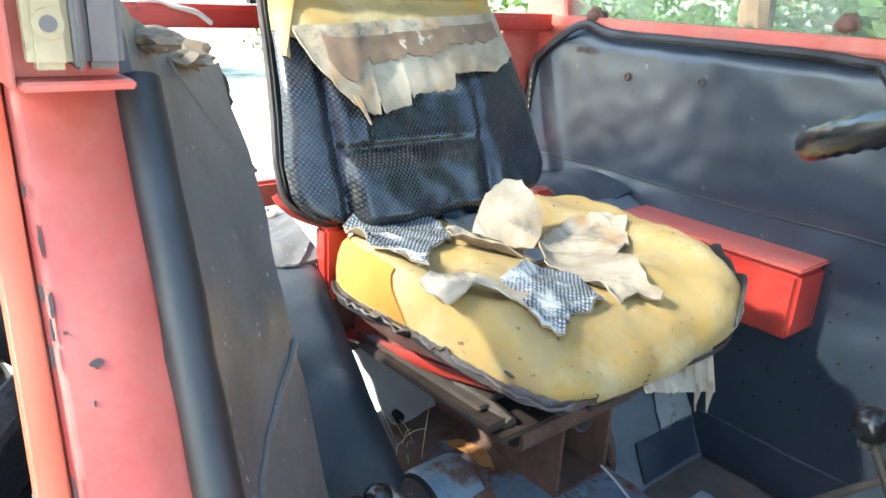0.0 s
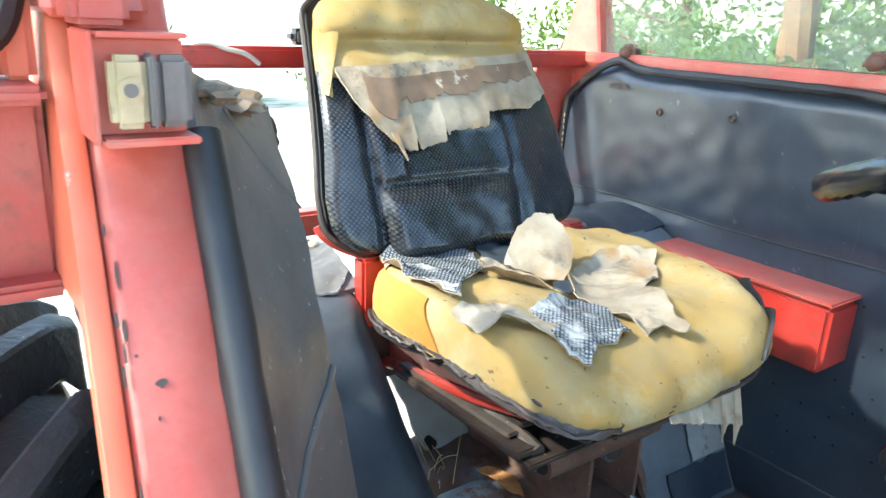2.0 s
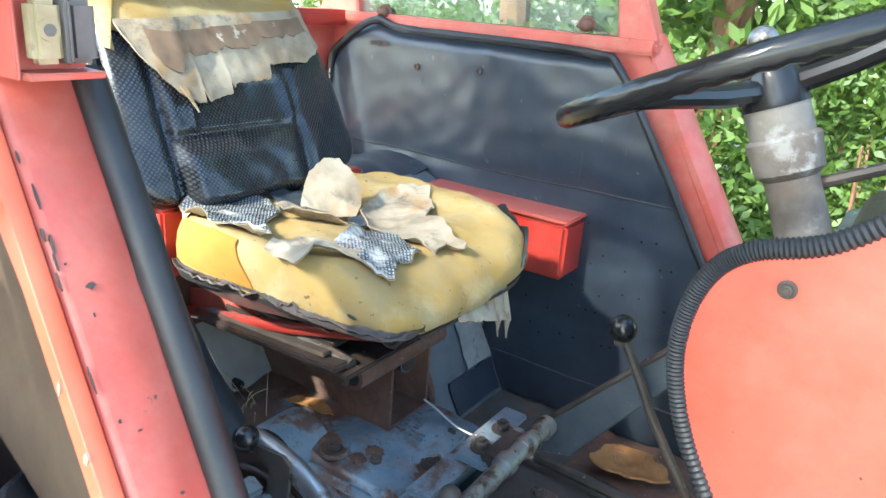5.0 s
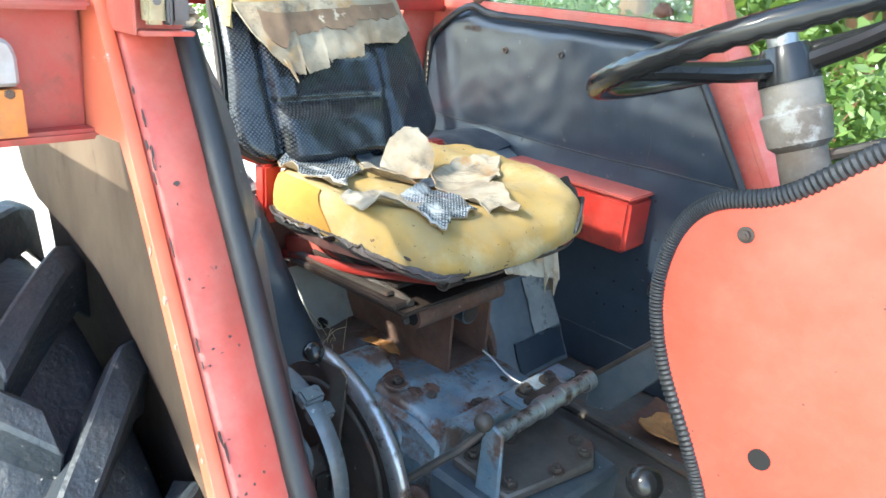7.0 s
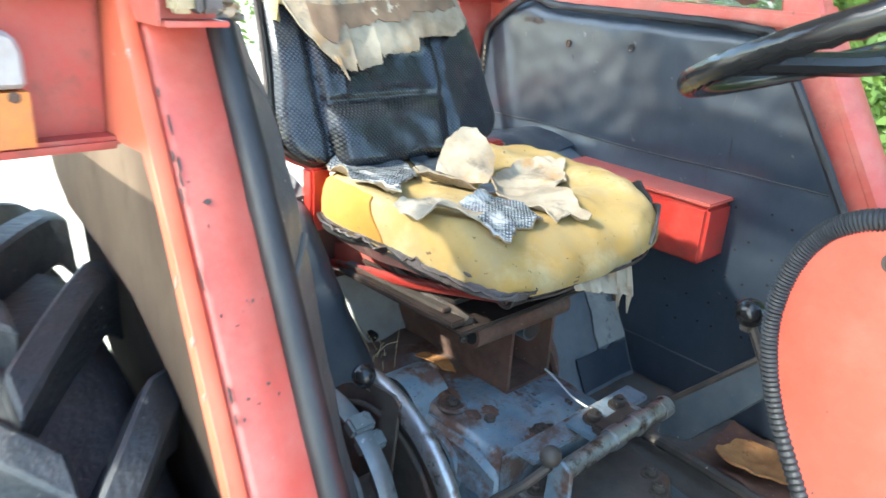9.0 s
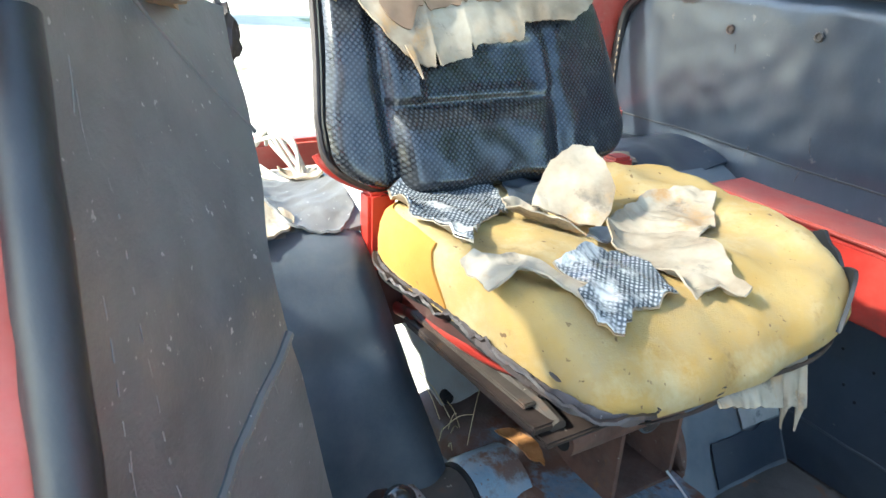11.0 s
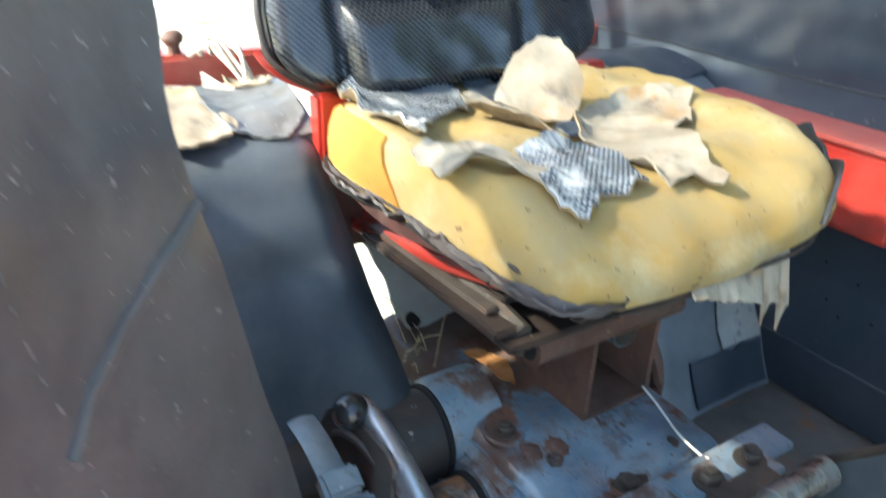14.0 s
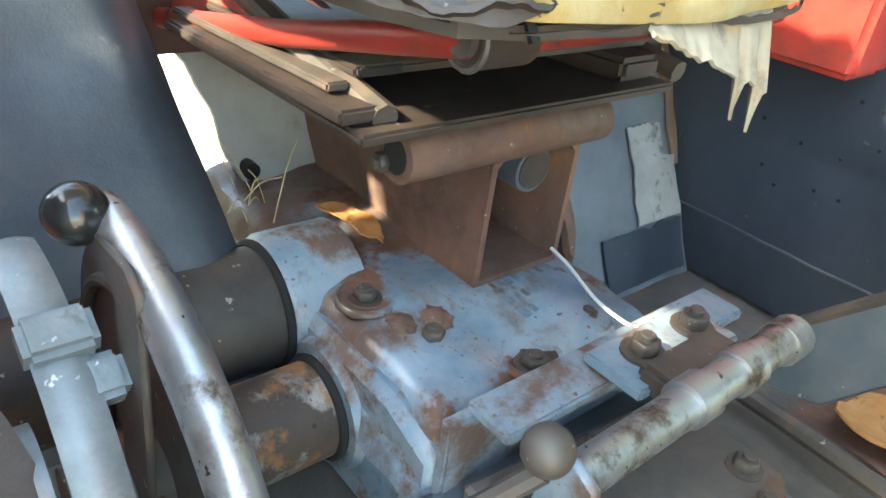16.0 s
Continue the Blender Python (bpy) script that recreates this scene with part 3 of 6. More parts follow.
part("pillar", leaned(pillar_box(-0.831, -0.768, -0.06, 0.0, 0.62, 1.90)), RED, wall_right, "faded red pillar with chipped edges")
flank = [(front_edge(0.62) - 0.030, 0.62), (front_edge(1.645) - 0.021, 1.645), (-0.436, 1.681), (-0.60, 1.675), (-0.60, 1.80), (-0.64, 1.90), (front_edge(1.90) - 0.003, 1.90), (front_edge(0.62) - 0.003, 0.62)]
part("pillar_flank", leaned(prism(flank, "y", -0.848, -0.833, 0.001)), ORANGE, wall_right, "orange-red flank of the pillar, sun flecks in its colour")
face = Vector((0.857, 0, 0.515))
rc = random.Random(9)
chips_and_flecks = [chip(front_edge(z) + 0.0005, rc.uniform(-0.825, -0.785), z, rc.uniform(0.0006, 0.0026), rc.uniform(0.0006, 0.0024), i, face) for i, z in enumerate(rc.uniform(0.8, 1.78) for _ in range(40))]
chips_and_flecks += [chip(front_edge(z) + 0.0005, -0.829 + rc.uniform(-0.002, 0.002), z, rc.uniform(0.0007, 0.0016), rc.uniform(0.004, 0.014), 100 + i, face) for i, z in enumerate(rc.uniform(0.9, 1.76) for _ in range(26))]
chips_and_flecks.append(chip(front_edge(1.645) + 0.0005, -0.81, 1.645, 0.005, 0.0028, 77, face))
part("chip_or_sun_fleck", leaned(join(*chips_and_flecks)), DARK_STEEL, wall_right, "small dark chips in the paint")["kind"] = "stuff"
# Small pale plates that paint dappled sun on the pillar's flank.
chips_and_flecks = [chip(front_edge(z) - 0.012 + rc.uniform(-0.006, 0.006), -0.8485, z, rc.uniform(0.002, 0.005), rc.uniform(0.003, 0.010), 200 + i, Vector((0, -1, 0))) for i, z in enumerate(rc.uniform(1.0, 1.66) for _ in range(16))]
part("chip_or_sun_fleck", leaned(join(*chips_and_flecks)), CLOTH, wall_right, "pale flecks of dappled sun painted on the flank")["kind"] = "stuff"
part("door_seal", tube([(front_edge(z) + 0.002 + ripple(0, 0, z, 8, 0.003), -0.760 + lean(z), z) for z in np.linspace(0.64, 1.785, 40)], 0.014, 14, wobble=lambda i, k: 1 + 0.12 * noise.noise(Vector((i * 0.9, k, 7)))), RUBBER, wall_right, "rounded black vinyl edge roll")
part("upper_post", prism([(-0.60, 1.86), (-0.50, 1.86), (-0.62, 2.55), (-0.72, 2.55)], "y", -0.846, -0.779, 0.006), RED, wall_right)
part("seam", tube([right_panel(0.50 + 0.50 * i / 30, 0.985 - 0.10 * (i / 30) ** 1.1) + Vector((0.0072, 0.0114, 0)) for i in range(31)], 0.0020, 6), OLD_VINYL, wall_right)
part("stitched_seam", tube([right_panel(0.99 - 0.57 * i / 30, 0.69 - 0.10 * i / 30) + Vector((0.0072, 0.0114, 0)) for i in range(31)], 0.005, 8), OLD_VINYL, wall_right)


rs = random.Random(21)
scratches = []
for i in range(7):
    u0, v0, dv, du = rs.uniform(0.12, 0.97), rs.uniform(0.15, 0.97), rs.uniform(0.01, 0.07), rs.uniform(-0.02, 0.05)
    scratches.append(tube([right_panel(u0 + du * k / 5, max(0.0, v0 - dv * k / 5)) + Vector((0.0067, 0.0106, 0)) for k in range(6)], rs.uniform(0.0002, 0.0005), 4))
for u0, v0, u1, v1 in ((0.30, 0.86, 0.62, 0.30), (0.22, 0.80, 0.40, 0.22), (0.16, 0.62, 0.24, 0.10)):
    for k in range(26):
        f0, f1 = k / 26, (k + rs.uniform(0.1, 0.6)) / 26
        w = 0.012 * noise.noise(Vector((k * 0.4, u0 * 9, 0)))
        scratches.append(tube([right_panel(u0 + (u1 - u0) * f + w, v0 + (v1 - v0) * f) + Vector((0.0067, 0.0106, 0)) for f in (f0, (f0 + f1) / 2, f1)], rs.uniform(0.0002, 0.0007), 4))
part("scratch", join(*scratches), WORN_GREY, wall_right, "fine pale scratches")["kind"] = "stuff"
stitches = [tube([right_panel(0.075, v) + Vector((0.0071, 0.0112, 0)), right_panel(0.075, v - 0.006) + Vector((0.0071, 0.0112, 0))], 0.0012, 5) for v in np.arange(0.10, 0.95, 0.013)]
stitches += [tube([right_panel(0.99 - 0.57 * f, 0.69 - 0.10 * f) + Vector((0.0093, 0.0148, 0)), right_panel(0.99 - 0.57 * (f + 0.012), 0.69 - 0.10 * (f + 0.012)) + Vector((0.0093, 0.0148, 0))], 0.0011, 5) for f in np.arange(0.02, 0.96, 0.026)]
part("stitch", join(*stitches), CLOTH, wall_right, "pale thread stitches")["kind"] = "stuff"
streaks = []
for i in range(22):
    x0, z0 = rs.uniform(-1.35, -0.45), rs.uniform(0.95, 1.70)
    if x0 > -0.60 + 0.6 * (1.757 - z0):
        continue
    dz, dx = rs.uniform(0.02, 0.09) * (1 if x0 > -0.75 else 0.4), rs.uniform(-0.01, 0.01)
    streaks.append(tube([(x0 + dx * k / 5, left_lining(x0 + dx * k / 5, z0 - dz * k / 5) - 0.0006, z0 - dz * k / 5) for k in range(6)], rs.uniform(0.0004, 0.0010), 4))
part("scuff", join(*streaks), LIP, wall_left, "pale scuffs and dried drips")["kind"] = "stuff"
part("edge_stitch", join(*[tube([p, p + (q - p) * 0.55], 0.0018, 5) for p, q in zip([Vector((-1.468, 0.588, z)) for z in np.arange(0.95, 1.62, 0.018)], [Vector((-1.468, 0.588, z + 0.018)) for z in np.arange(0.95, 1.62, 0.018)])]), CLOTH, wall_left)["kind"] = "stuff"


def torn_tuft(name, centre, size, mat, parent, seed, flat=0.4):
    """A ragged lump of torn foam or cloth."""
    bm = bmesh.new()
    bmesh.ops.create_icosphere(bm, subdivisions=3, radius=1)
    for w in bm.verts:
        d = w.co.copy()
        w.co = Vector(centre) + Vector((d.x * size[0], d.y * size[1], d.z * size[2])) * (1 + 0.45 * noise.noise(d * 2.2 + Vector((seed, 0, 0))) + 0.2 * noise.noise(d * 6 + Vector((0, seed, 0))))
    return part(name, bm, mat, parent)


top_roll = [Vector(right_panel(u, 0.985)) + Vector((-0.010, -0.020, 0.0)) for u in np.linspace(0.0, 0.97, 30)]
part("top_roll", tube(top_roll, lambda t: 0.024 + 0.003 * math.sin(9 * t), 12, wobble=lambda i, k: 1 + 0.25 * noise.noise(Vector((i * 0.4, k * 0.6, 1)))), OLD_VINYL, wall_right)
torn_tuft("torn_foam", (-0.60, -0.712, 1.800), (0.045, 0.022, 0.010), CLOTH, wall_right, 3)
torn_tuft("torn_foam", (-0.71, -0.650, 1.778), (0.05, 0.024, 0.014), CLOTH, wall_right, 8)
torn_tuft("foam_tab", (-0.835, -0.572, 1.722), (0.018, 0.018, 0.032), DARK_RUST, wall_right, 5)
part("tape", leaned(prism([(-0.33, 1.40), (-0.31, 1.42), (-0.27, 1.33), (-0.29, 1.32)], "y", -0.754, -0.748, 0)), CLOTH, wall_right)


# Wheel-arch boxes beside and behind the seat.
def arch_front(side):
    def f(u, v):
        z = 0.86 + 0.53 * v if side < 0 else 0.775 + 0.615 * v
        inner = 0.205 + 0.10 * v if side < 0 else 0.25 + 0.06 * v
        outer = 0.60
        x = -0.79 - 0.26 * v if side < 0 else -0.765 - 0.285 * v
        y = side * (inner + (outer - inner) * u)
        over = max(0.0, (v - 0.9) / 0.1)
        return (x - 0.05 * over ** 2 - 0.05 * max(0.0, 1 - u * 6) ** 2 + ripple(y, v, 2 * side, 7, 0.012), y, z - 0.012 * over ** 2 + ripple(y, x, side, 5, 0.01))
    return f


def arch_top(side):
    def f(u, v):
        y = side * (0.29 + 0.32 * u)
        x = -1.09 - 0.34 * v
        return (x, y, 1.375 + 0.035 * math.sin(math.pi * min(1, v * 1.3)) + ripple(x, y, side, 9, 0.014))
    return f


for side, mat, what in ((-1, BLUE_VINYL, "right"), (1, LIT_BLUE_VINYL, "left")):
    arch = tagged(new("wheel_arch_" + what), "vinyl-covered wheel arch box beside the seat, torn on top", "wheel arch", kind="structure")
    part("front_cover", sheet(arch_front(side), 40, 50, 0.012), mat, arch)
    part("top_cover", sheet(arch_top(side), 30, 30, 0.014), OLD_VINYL if side < 0 else VINYL, arch)
    part("side_plate", prism([(-0.82, 0.86), (-1.10, 1.37), (-1.42, 1.37), (-1.42, 0.86)], "y", side * 0.30, side * 0.31, 0), PALE_SHEET, arch)
    if side < 0:
        arch_right = arch
    else:
        torn_tuft("torn_cloth", (-1.16, 0.335, 1.40), (0.035, 0.04, 0.014), CLOTH, arch, 21)
        part("patch", sheet(lambda u, v: Vector(arch_front(1)(0.60 + (0.36 - 0.10 * (v > 0.66)) * u + 0.014 * noise.noise(Vector((v * 6, u, 0))), 0.17 + (0.25 + 0.012 * noise.noise(Vector((u * 7, 3, 0)))) * v)) + Vector((0.0045, 0, 0.002)), 30, 30, 0.003), WORN_GREY, arch, "grey worn patch where the vinyl has gone")
        part("lower_patch", sheet(lambda u, v: Vector(arch_front(1)(0.34 + 0.62 * u, 0.02 + (0.14 + 0.012 * noise.noise(Vector((u * 6, 8, 0)))) * v)) + Vector((0.004, 0, 0.002)), 30, 12, 0.003), VINYL, arch, "darker vinyl patch near the floor")
        part("torn_edge", sheet(lambda u, v: Vector(arch_front(1)(0.93 + 0.07 * u + 0.03 * noise.noise(Vector((v * 9, 0, 6))) * (1 - u), 0.30 + 0.62 * v)) + Vector((0.004, 0, 0.002)), 8, 50, 0.003), BROWN_CLOTH, arch, "brown frayed edge of the cover")

rear_wall = tagged(new("wall_rear"), "dirty pale sheet-metal bulkhead below the open rear", "wall", kind="structure")
part("bulkhead", sheet(lambda u, v: (-0.965 - 0.185 * v + ripple(u * 3, v * 3, 4, 1.5, 0.012), -0.195 + 0.08 * (1 - v) ** 0.7 + 0.012 * noise.noise(Vector((v * 7, 0, 3))) + 0.50 * u, 0.80 + 0.34 * v), 24, 24, 0.008), PALE_SHEET, rear_wall)
part("seat_bearer", box((-1.155, -0.30, 1.145), (-1.12, 0.34, 1.30), 0.006), RUSTY_RED, rear_wall, "dark rusty cross member")
for hx, hy, hz in ((-1.066, -0.135, 1.0), (-1.022, -0.115, 0.925)):
    part("bolt_hole", tube([(hx + 0.02, hy, hz), (hx - 0.02, hy, hz)], 0.012, 14), DARK, rear_wall)
part("lower_rail", box((-1.50, -0.66, 1.372), (-1.44, 0.64, 1.432), 0.008), RED, rear_wall, "red rear rail")
part("upper_rail", box((-1.49, -0.70, 1.755), (-1.44, 0.64, 1.80), 0.008), BRIGHT_RED, rear_wall, "scratched red upper rail")
part("corner_plate", prism([(0.43, 1.375), (0.64, 1.375), (0.64, 1.80), (0.50, 1.80)], "x", -1.52, -1.50, 0.004), RED, rear_wall)
hook = thing("rail_bolt", "rusty bolt standing on the rear rail", "bolt", (-1.46, -0.41, 1.43))
part("shank", tube([(-1.46, -0.41, 1.425), (-1.46, -0.41, 1.455)], 0.012, 10), RUST, hook)
part("head", ball((-1.46, -0.41, 1.46), 0.02, 0.8, 12), RUST, hook)

rail_lamp = thing("rail_lamp", "small dark lamp standing on the rear rail", "lamp", (-1.46, -0.225, 1.80))
part("housing", box((-1.485, -0.262, 1.803), (-1.44, -0.190, 1.838), 0.012, segments=3), RUBBER, rail_lamp)
part("lens", box((-1.442, -0.255, 1.808), (-1.436, -0.197, 1.833), 0.003), GREY_LENS, rail_lamp)

floor = tagged(new("floor"), "dirty tractor cab floor plate with grime", "floor", kind="structure")
part("floor_plate", box((-1.14, -0.74, 0.745), (0.80, 0.64, 0.77), 0.004), DIRT, floor)

# Out-of-view roof, added to keep sky light off the cab's inside.
ceiling = tagged(new("ceiling"), "unseen cab roof of red sheet steel, added to shade the cab", "roof", kind="structure")
part("roof_sheet", box((-1.62, -0.93, 2.563), (-0.50, 0.78, 2.61), 0.012), RED, ceiling)
# Pale underside, added to throw light back into the cab.
part("bounce_sheet", box((-1.60, -0.91, 2.545), (-0.52, 0.76, 2.56), 0.004), WORN_GREY, ceiling, "pale grey roof underside, added to bounce light")

# ---- outside of the right fender ----
fender = tagged(new("fender_right"), "red rear fender front with lamp recess and dirty inner sheet", "fender", kind="structure")
part("lamp_box", join(box((-0.60, -1.30, 1.675), (-0.52, -0.850, 1.815), 0.006), box((-0.60, -1.30, 1.806), (-0.485, -0.850, 1.818), 0.004), box((-0.60, -1.30, 1.672), (-0.495, -0.850, 1.684), 0.004)), STAINED_RED, fender, "red pressed-steel lamp panel")
part("inner_sheet", prism([(-0.40, 1.66), (-0.27, 1.44), (-0.14, 1.22), (-0.08, 1.06), (-0.16, 1.03), (-0.34, 1.16), (-0.437, 1.226), (-0.509, 1.300), (-0.60, 1.365), (-0.70, 1.425), (-0.82, 1.455), (-0.95, 1.475), (-1.00, 1.51), (-1.08, 1.685), (-0.50, 1.685)], "y", -0.794, -0.787, 0.002), GREY_SHEET, fender, "dirty grey-brown sheet, beige above, shade painted in below")
# Added plate that makes the gap beside the tyre read as deep shade.
part("arch_inside", prism([(-0.40, 1.60), (-0.12, 1.16), (0.02, 0.90), (-0.30, 0.80), (-0.70, 0.95), (-0.95, 1.30), (-0.98, 1.46), (-0.80, 1.47)], "y", -0.772, -0.766, 0.002), DARK_RUST, fender, "dark plate added for the shaded red-brown inside of the wheel arch")
part("fender_top", box((-1.7, -1.32, 1.66), (-0.60, -0.90, 1.675), 0.004), RED, fender)
window_2 = tagged(new("window_2"), "cab quarter window with thick black rubber gasket", "window", kind="structure")
gx = -0.52
ring = smooth_path([(gx, -0.862, 1.93), (gx, -0.866, 1.868), (gx, -0.886, 1.842), (gx, -0.925, 1.838), (gx, -1.15, 1.838), (gx, -1.25, 1.86), (gx, -1.27, 1.90), (gx, -1.27, 2.2), (gx, -1.25, 2.3), (gx, -1.15, 2.33), (gx, -0.98, 2.33), (gx, -0.89, 2.28), (gx, -0.868, 2.2)], 6, closed=True)
part("gasket", tube(ring, 0.013, 10, closed=True), RUBBER, window_2)
part("frame", join(box((-0.57, -1.32, 1.815), (-0.53, -0.87, 1.835), 0.006), box((-0.57, -0.872, 1.815), (-0.53, -0.848, 2.4), 0.006), box((-0.57, -1.32, 1.815), (-0.53, -1.28, 2.4), 0.006), box((-0.57, -1.32, 2.34), (-0.53, -0.85, 2.4), 0.006)), ORANGE, window_2)
p2 = part("pane", box((-0.527, -1.27, 1.86), (-0.522, -0.866, 2.33), 0), SKY_GLASS, window_2)
p2.visible_shadow = False


# ---- tail lamp, reflector ----
def tail_lamp():
    t = thing("tail_lamp", "milky white and amber marker lamp on the red panel", "lamp", (-0.52, -1.03, 1.68))
    shape = lambda z0, z1, r: [(-1.17, z0), (-0.923, z0), (-0.923, z1 - r), (-0.923 - r * 0.3, z1 - r * 0.3), (-0.923 - r, z1), (-1.17, z1)]
    part("amber_lens", prism(shape(1.684, 1.731, 0.001), "x", -0.52, -0.485, 0.004), ORANGE_LENS, t, "amber lens")
    part("white_lens", prism(shape(1.733, 1.782, 0.018), "x", -0.52, -0.487, 0.004), WHITE_LENS, t, "milky white lens")
    for y in (-0.935, -1.15):
        part("screw", hexbolt((-0.486, y, 1.727), 0.005, 0.004, "x", False), DARK_STEEL, t)


def reflector():
    t = thing("side_marker", "yellowed marker lamp on a red bracket, half broken", "lamp", (-0.43, -0.80, 1.79))
    for lo, hi in (((-0.49, -0.831, 1.788), (-0.416, -0.775, 1.793)), ((-0.488, -0.8345, 1.788), (-0.424, -0.8315, 1.855)), ((-0.440, -0.831, 1.7935), (-0.436, -0.778, 1.851)), ((-0.486, -0.831, 1.8515), (-0.420, -0.778, 1.8545))):
        part("bracket_plate", box(lo, hi, 0.0012), RED, t, "red sheet bracket")
    part("hinge_block", box((-0.50, -0.838, 1.8575), (-0.44, -0.806, 1.93), 0.004), STAINED_RED, t, "dirty grey-brown hinge block")
    part("yellow_half", join(box((-0.43, -0.826, 1.799), (-0.414, -0.805, 1.842), 0.004), tube([(-0.416, -0.8155, 1.822), (-0.4125, -0.8155, 1.822)], 0.0075, 14)), BRASS, t, "yellowed lens holder")
    part("socket", tube([(-0.4135, -0.8155, 1.822), (-0.4115, -0.8155, 1.822)], 0.0042, 12), GREY_LENS, t)
    part("rib", box((-0.43, -0.805, 1.799), (-0.411, -0.800, 1.843), 0.002), GREY_LENS, t)
    part("grey_half", box((-0.43, -0.800, 1.799), (-0.416, -0.779, 1.842), 0.004), GREY_LENS, t, "dirty grey back plate")


tail_lamp()
reflector()


# ---- rear wheel ----
def rear_wheel():
    cx, cz, r, y0, y1 = -0.945, 0.735, 0.675, -0.80, -1.09
    t = thing("rear_wheel", "large worn tractor tyre with deep lugs", "wheel", (cx, (y0 + y1) / 2, 0))
    prof = [(y0 + 0.03, 0.36), (y0 - 0.0, 0.45), (y0 + 0.01, 0.55), (y0 - 0.02, 0.635), (y0 - 0.06, 0.668), ((y0 + y1) / 2, r), (y1 + 0.06, 0.668), (y1 + 0.02, 0.635), (y1 - 0.01, 0.55), (y1, 0.45), (y1 - 0.03, 0.36)]
    bm, n = bmesh.new(), 72
    rings = [[bm.verts.new((cx + q * math.cos(2 * math.pi * k / n), y, cz + q * math.sin(2 * math.pi * k / n))) for y, q in prof] for k in range(n)]
    for k in range(n):
        for i in range(len(prof)):
            j = (i + 1) % len(prof)
            bm.faces.new((rings[k][i], rings[k][j], rings[(k + 1) % n][j], rings[(k + 1) % n][i]))
    tyre = part("tyre", bm, TYRE, t)
    part("rim", tube([(cx + 0.36 * math.cos(a), (y0 + y1) / 2, cz + 0.36 * math.sin(a)) for a in np.linspace(0, 2 * math.pi, 48, endpoint=False)], 0.13, 10, closed=True, up=(0, 1, 0), flat=0.3), RED, t)
    part("disc", tube([(cx, -0.93, cz), (cx, -0.95, cz)], 0.35, 40), RED, t)
    ym = (y0 + y1) / 2
    for s in (1, -1):
        ye = y0 if s > 0 else y1
        for i in range(20):
            a0 = 2 * math.pi * (i + (0.5 if s < 0 else 0.0)) / 20 + 0.10
            bm = bmesh.new()
            secs = []
            for j in range(9):
                f = j / 8
                y = ye + (ym - ye) * 1.10 * f + (0.012 * s if j == 0 else 0)
                a = a0 - radians(15.5) * f
                w0, w1 = (0.050, 0.033) if j else (0.045, 0.026)
                top = 0.737 - (0.015 if j == 0 else 0) - 0.012 * (1 - f) ** 2
                base = 0.61 if j == 0 else 0.655
                ring = []
                for q, w in ((base, -w0), (top, -w1), (top, w1), (base, w0)):
                    da = w / q
                    ring.append(bm.verts.new((cx + q * math.cos(a + da), y, cz + q * math.sin(a + da))))
                secs.append(ring)
            for p, q in zip(secs, secs[1:]):
                for k in range(4):
                    bm.faces.new((p[k], p[(k + 1) % 4], q[(k + 1) % 4], q[k]))
            bm.faces.new(secs[0]), bm.faces.new(secs[-1][::-1])
            bevelled(bm, 0.005, 1)
            part("lug", bm, TYRE, tyre)


rear_wheel()


# ---- driver's seat ----
def seat_outline(q):
    """Half extents of the cushion in direction q (radians, 0 ahead); the front right corner is the squarest."""
    c, s = math.cos(q), math.sin(q)
    e = 5.0 + (3.0 if c > 0 and s < 0 else 0.0)
    k = (abs(c) ** e + abs(s) ** e) ** (-1 / e)
    return c * k, s * k


def cushion_place(q, r, grow=0.0):
    c, s = seat_outline(q)
    a = (0.283 - 0.022 * max(0.0, s) if c > 0 else 0.262) + grow
    x = -0.795 + a * c * r
    y = -0.005 + ((0.298 - 0.032 * c) + grow) * s * r
    return x, y


def cushion_top(x, y):
    dip = 0.016 * math.exp(-((x + 0.80) / 0.14) ** 2 - (y / 0.15) ** 2)
    side = 0.012 * (abs(y) / 0.3) ** 2
    nose = 0.052 * max(0.0, (x + 0.69) / 0.15) ** 1.7
    ridge = 0.010 * math.exp(-((y - 0.20 - 0.1 * (x + 0.8)) / 0.03) ** 2)
    crease = -0.005 * math.exp(-((y - 0.02 - 0.5 * (x + 0.55)) / 0.006) ** 2) * (1 if x > -0.62 else 0)
    return 1.432 - dip + side + ridge + crease - nose + ripple(x, y, 0, 9, 0.015) + ripple(x, y, 5, 28, 0.005)


def cushion():
    bm = bmesh.new()
    n = 96
    prof = [(1.0, 0.0), (1.008, 0.30), (1.002, 0.62), (0.982, 0.86), (0.95, 0.97)] + [(0.92 - 0.057 * i, 1.0) for i in range(16)]
    rings = []
    for r, h in prof:
        ring = []
        for k in range(n):
            q = 2 * math.pi * k / n
            x, y = cushion_place(q, max(r, 0.01))
            top = cushion_top(x, y)
            low = 1.348 - 0.018 * max(0, math.cos(q)) ** 3 + 0.012 * max(0, -math.cos(q))
            z = low + (top - low) * h
            b = ripple(x, y, z, 11, 0.011) * (1 if h < 1 else 0)
            ring.append(bm.verts.new((x + b, y + b * 0.5, z)))
        rings.append(ring)
    for a, b in zip(rings, rings[1:]):
        for k in range(n):
            bm.faces.new((a[k], a[(k + 1) % n], b[(k + 1) % n], b[k]))
    bm.faces.new(rings[-1])
    bm.faces.new(rings[0][::-1])
    return bm


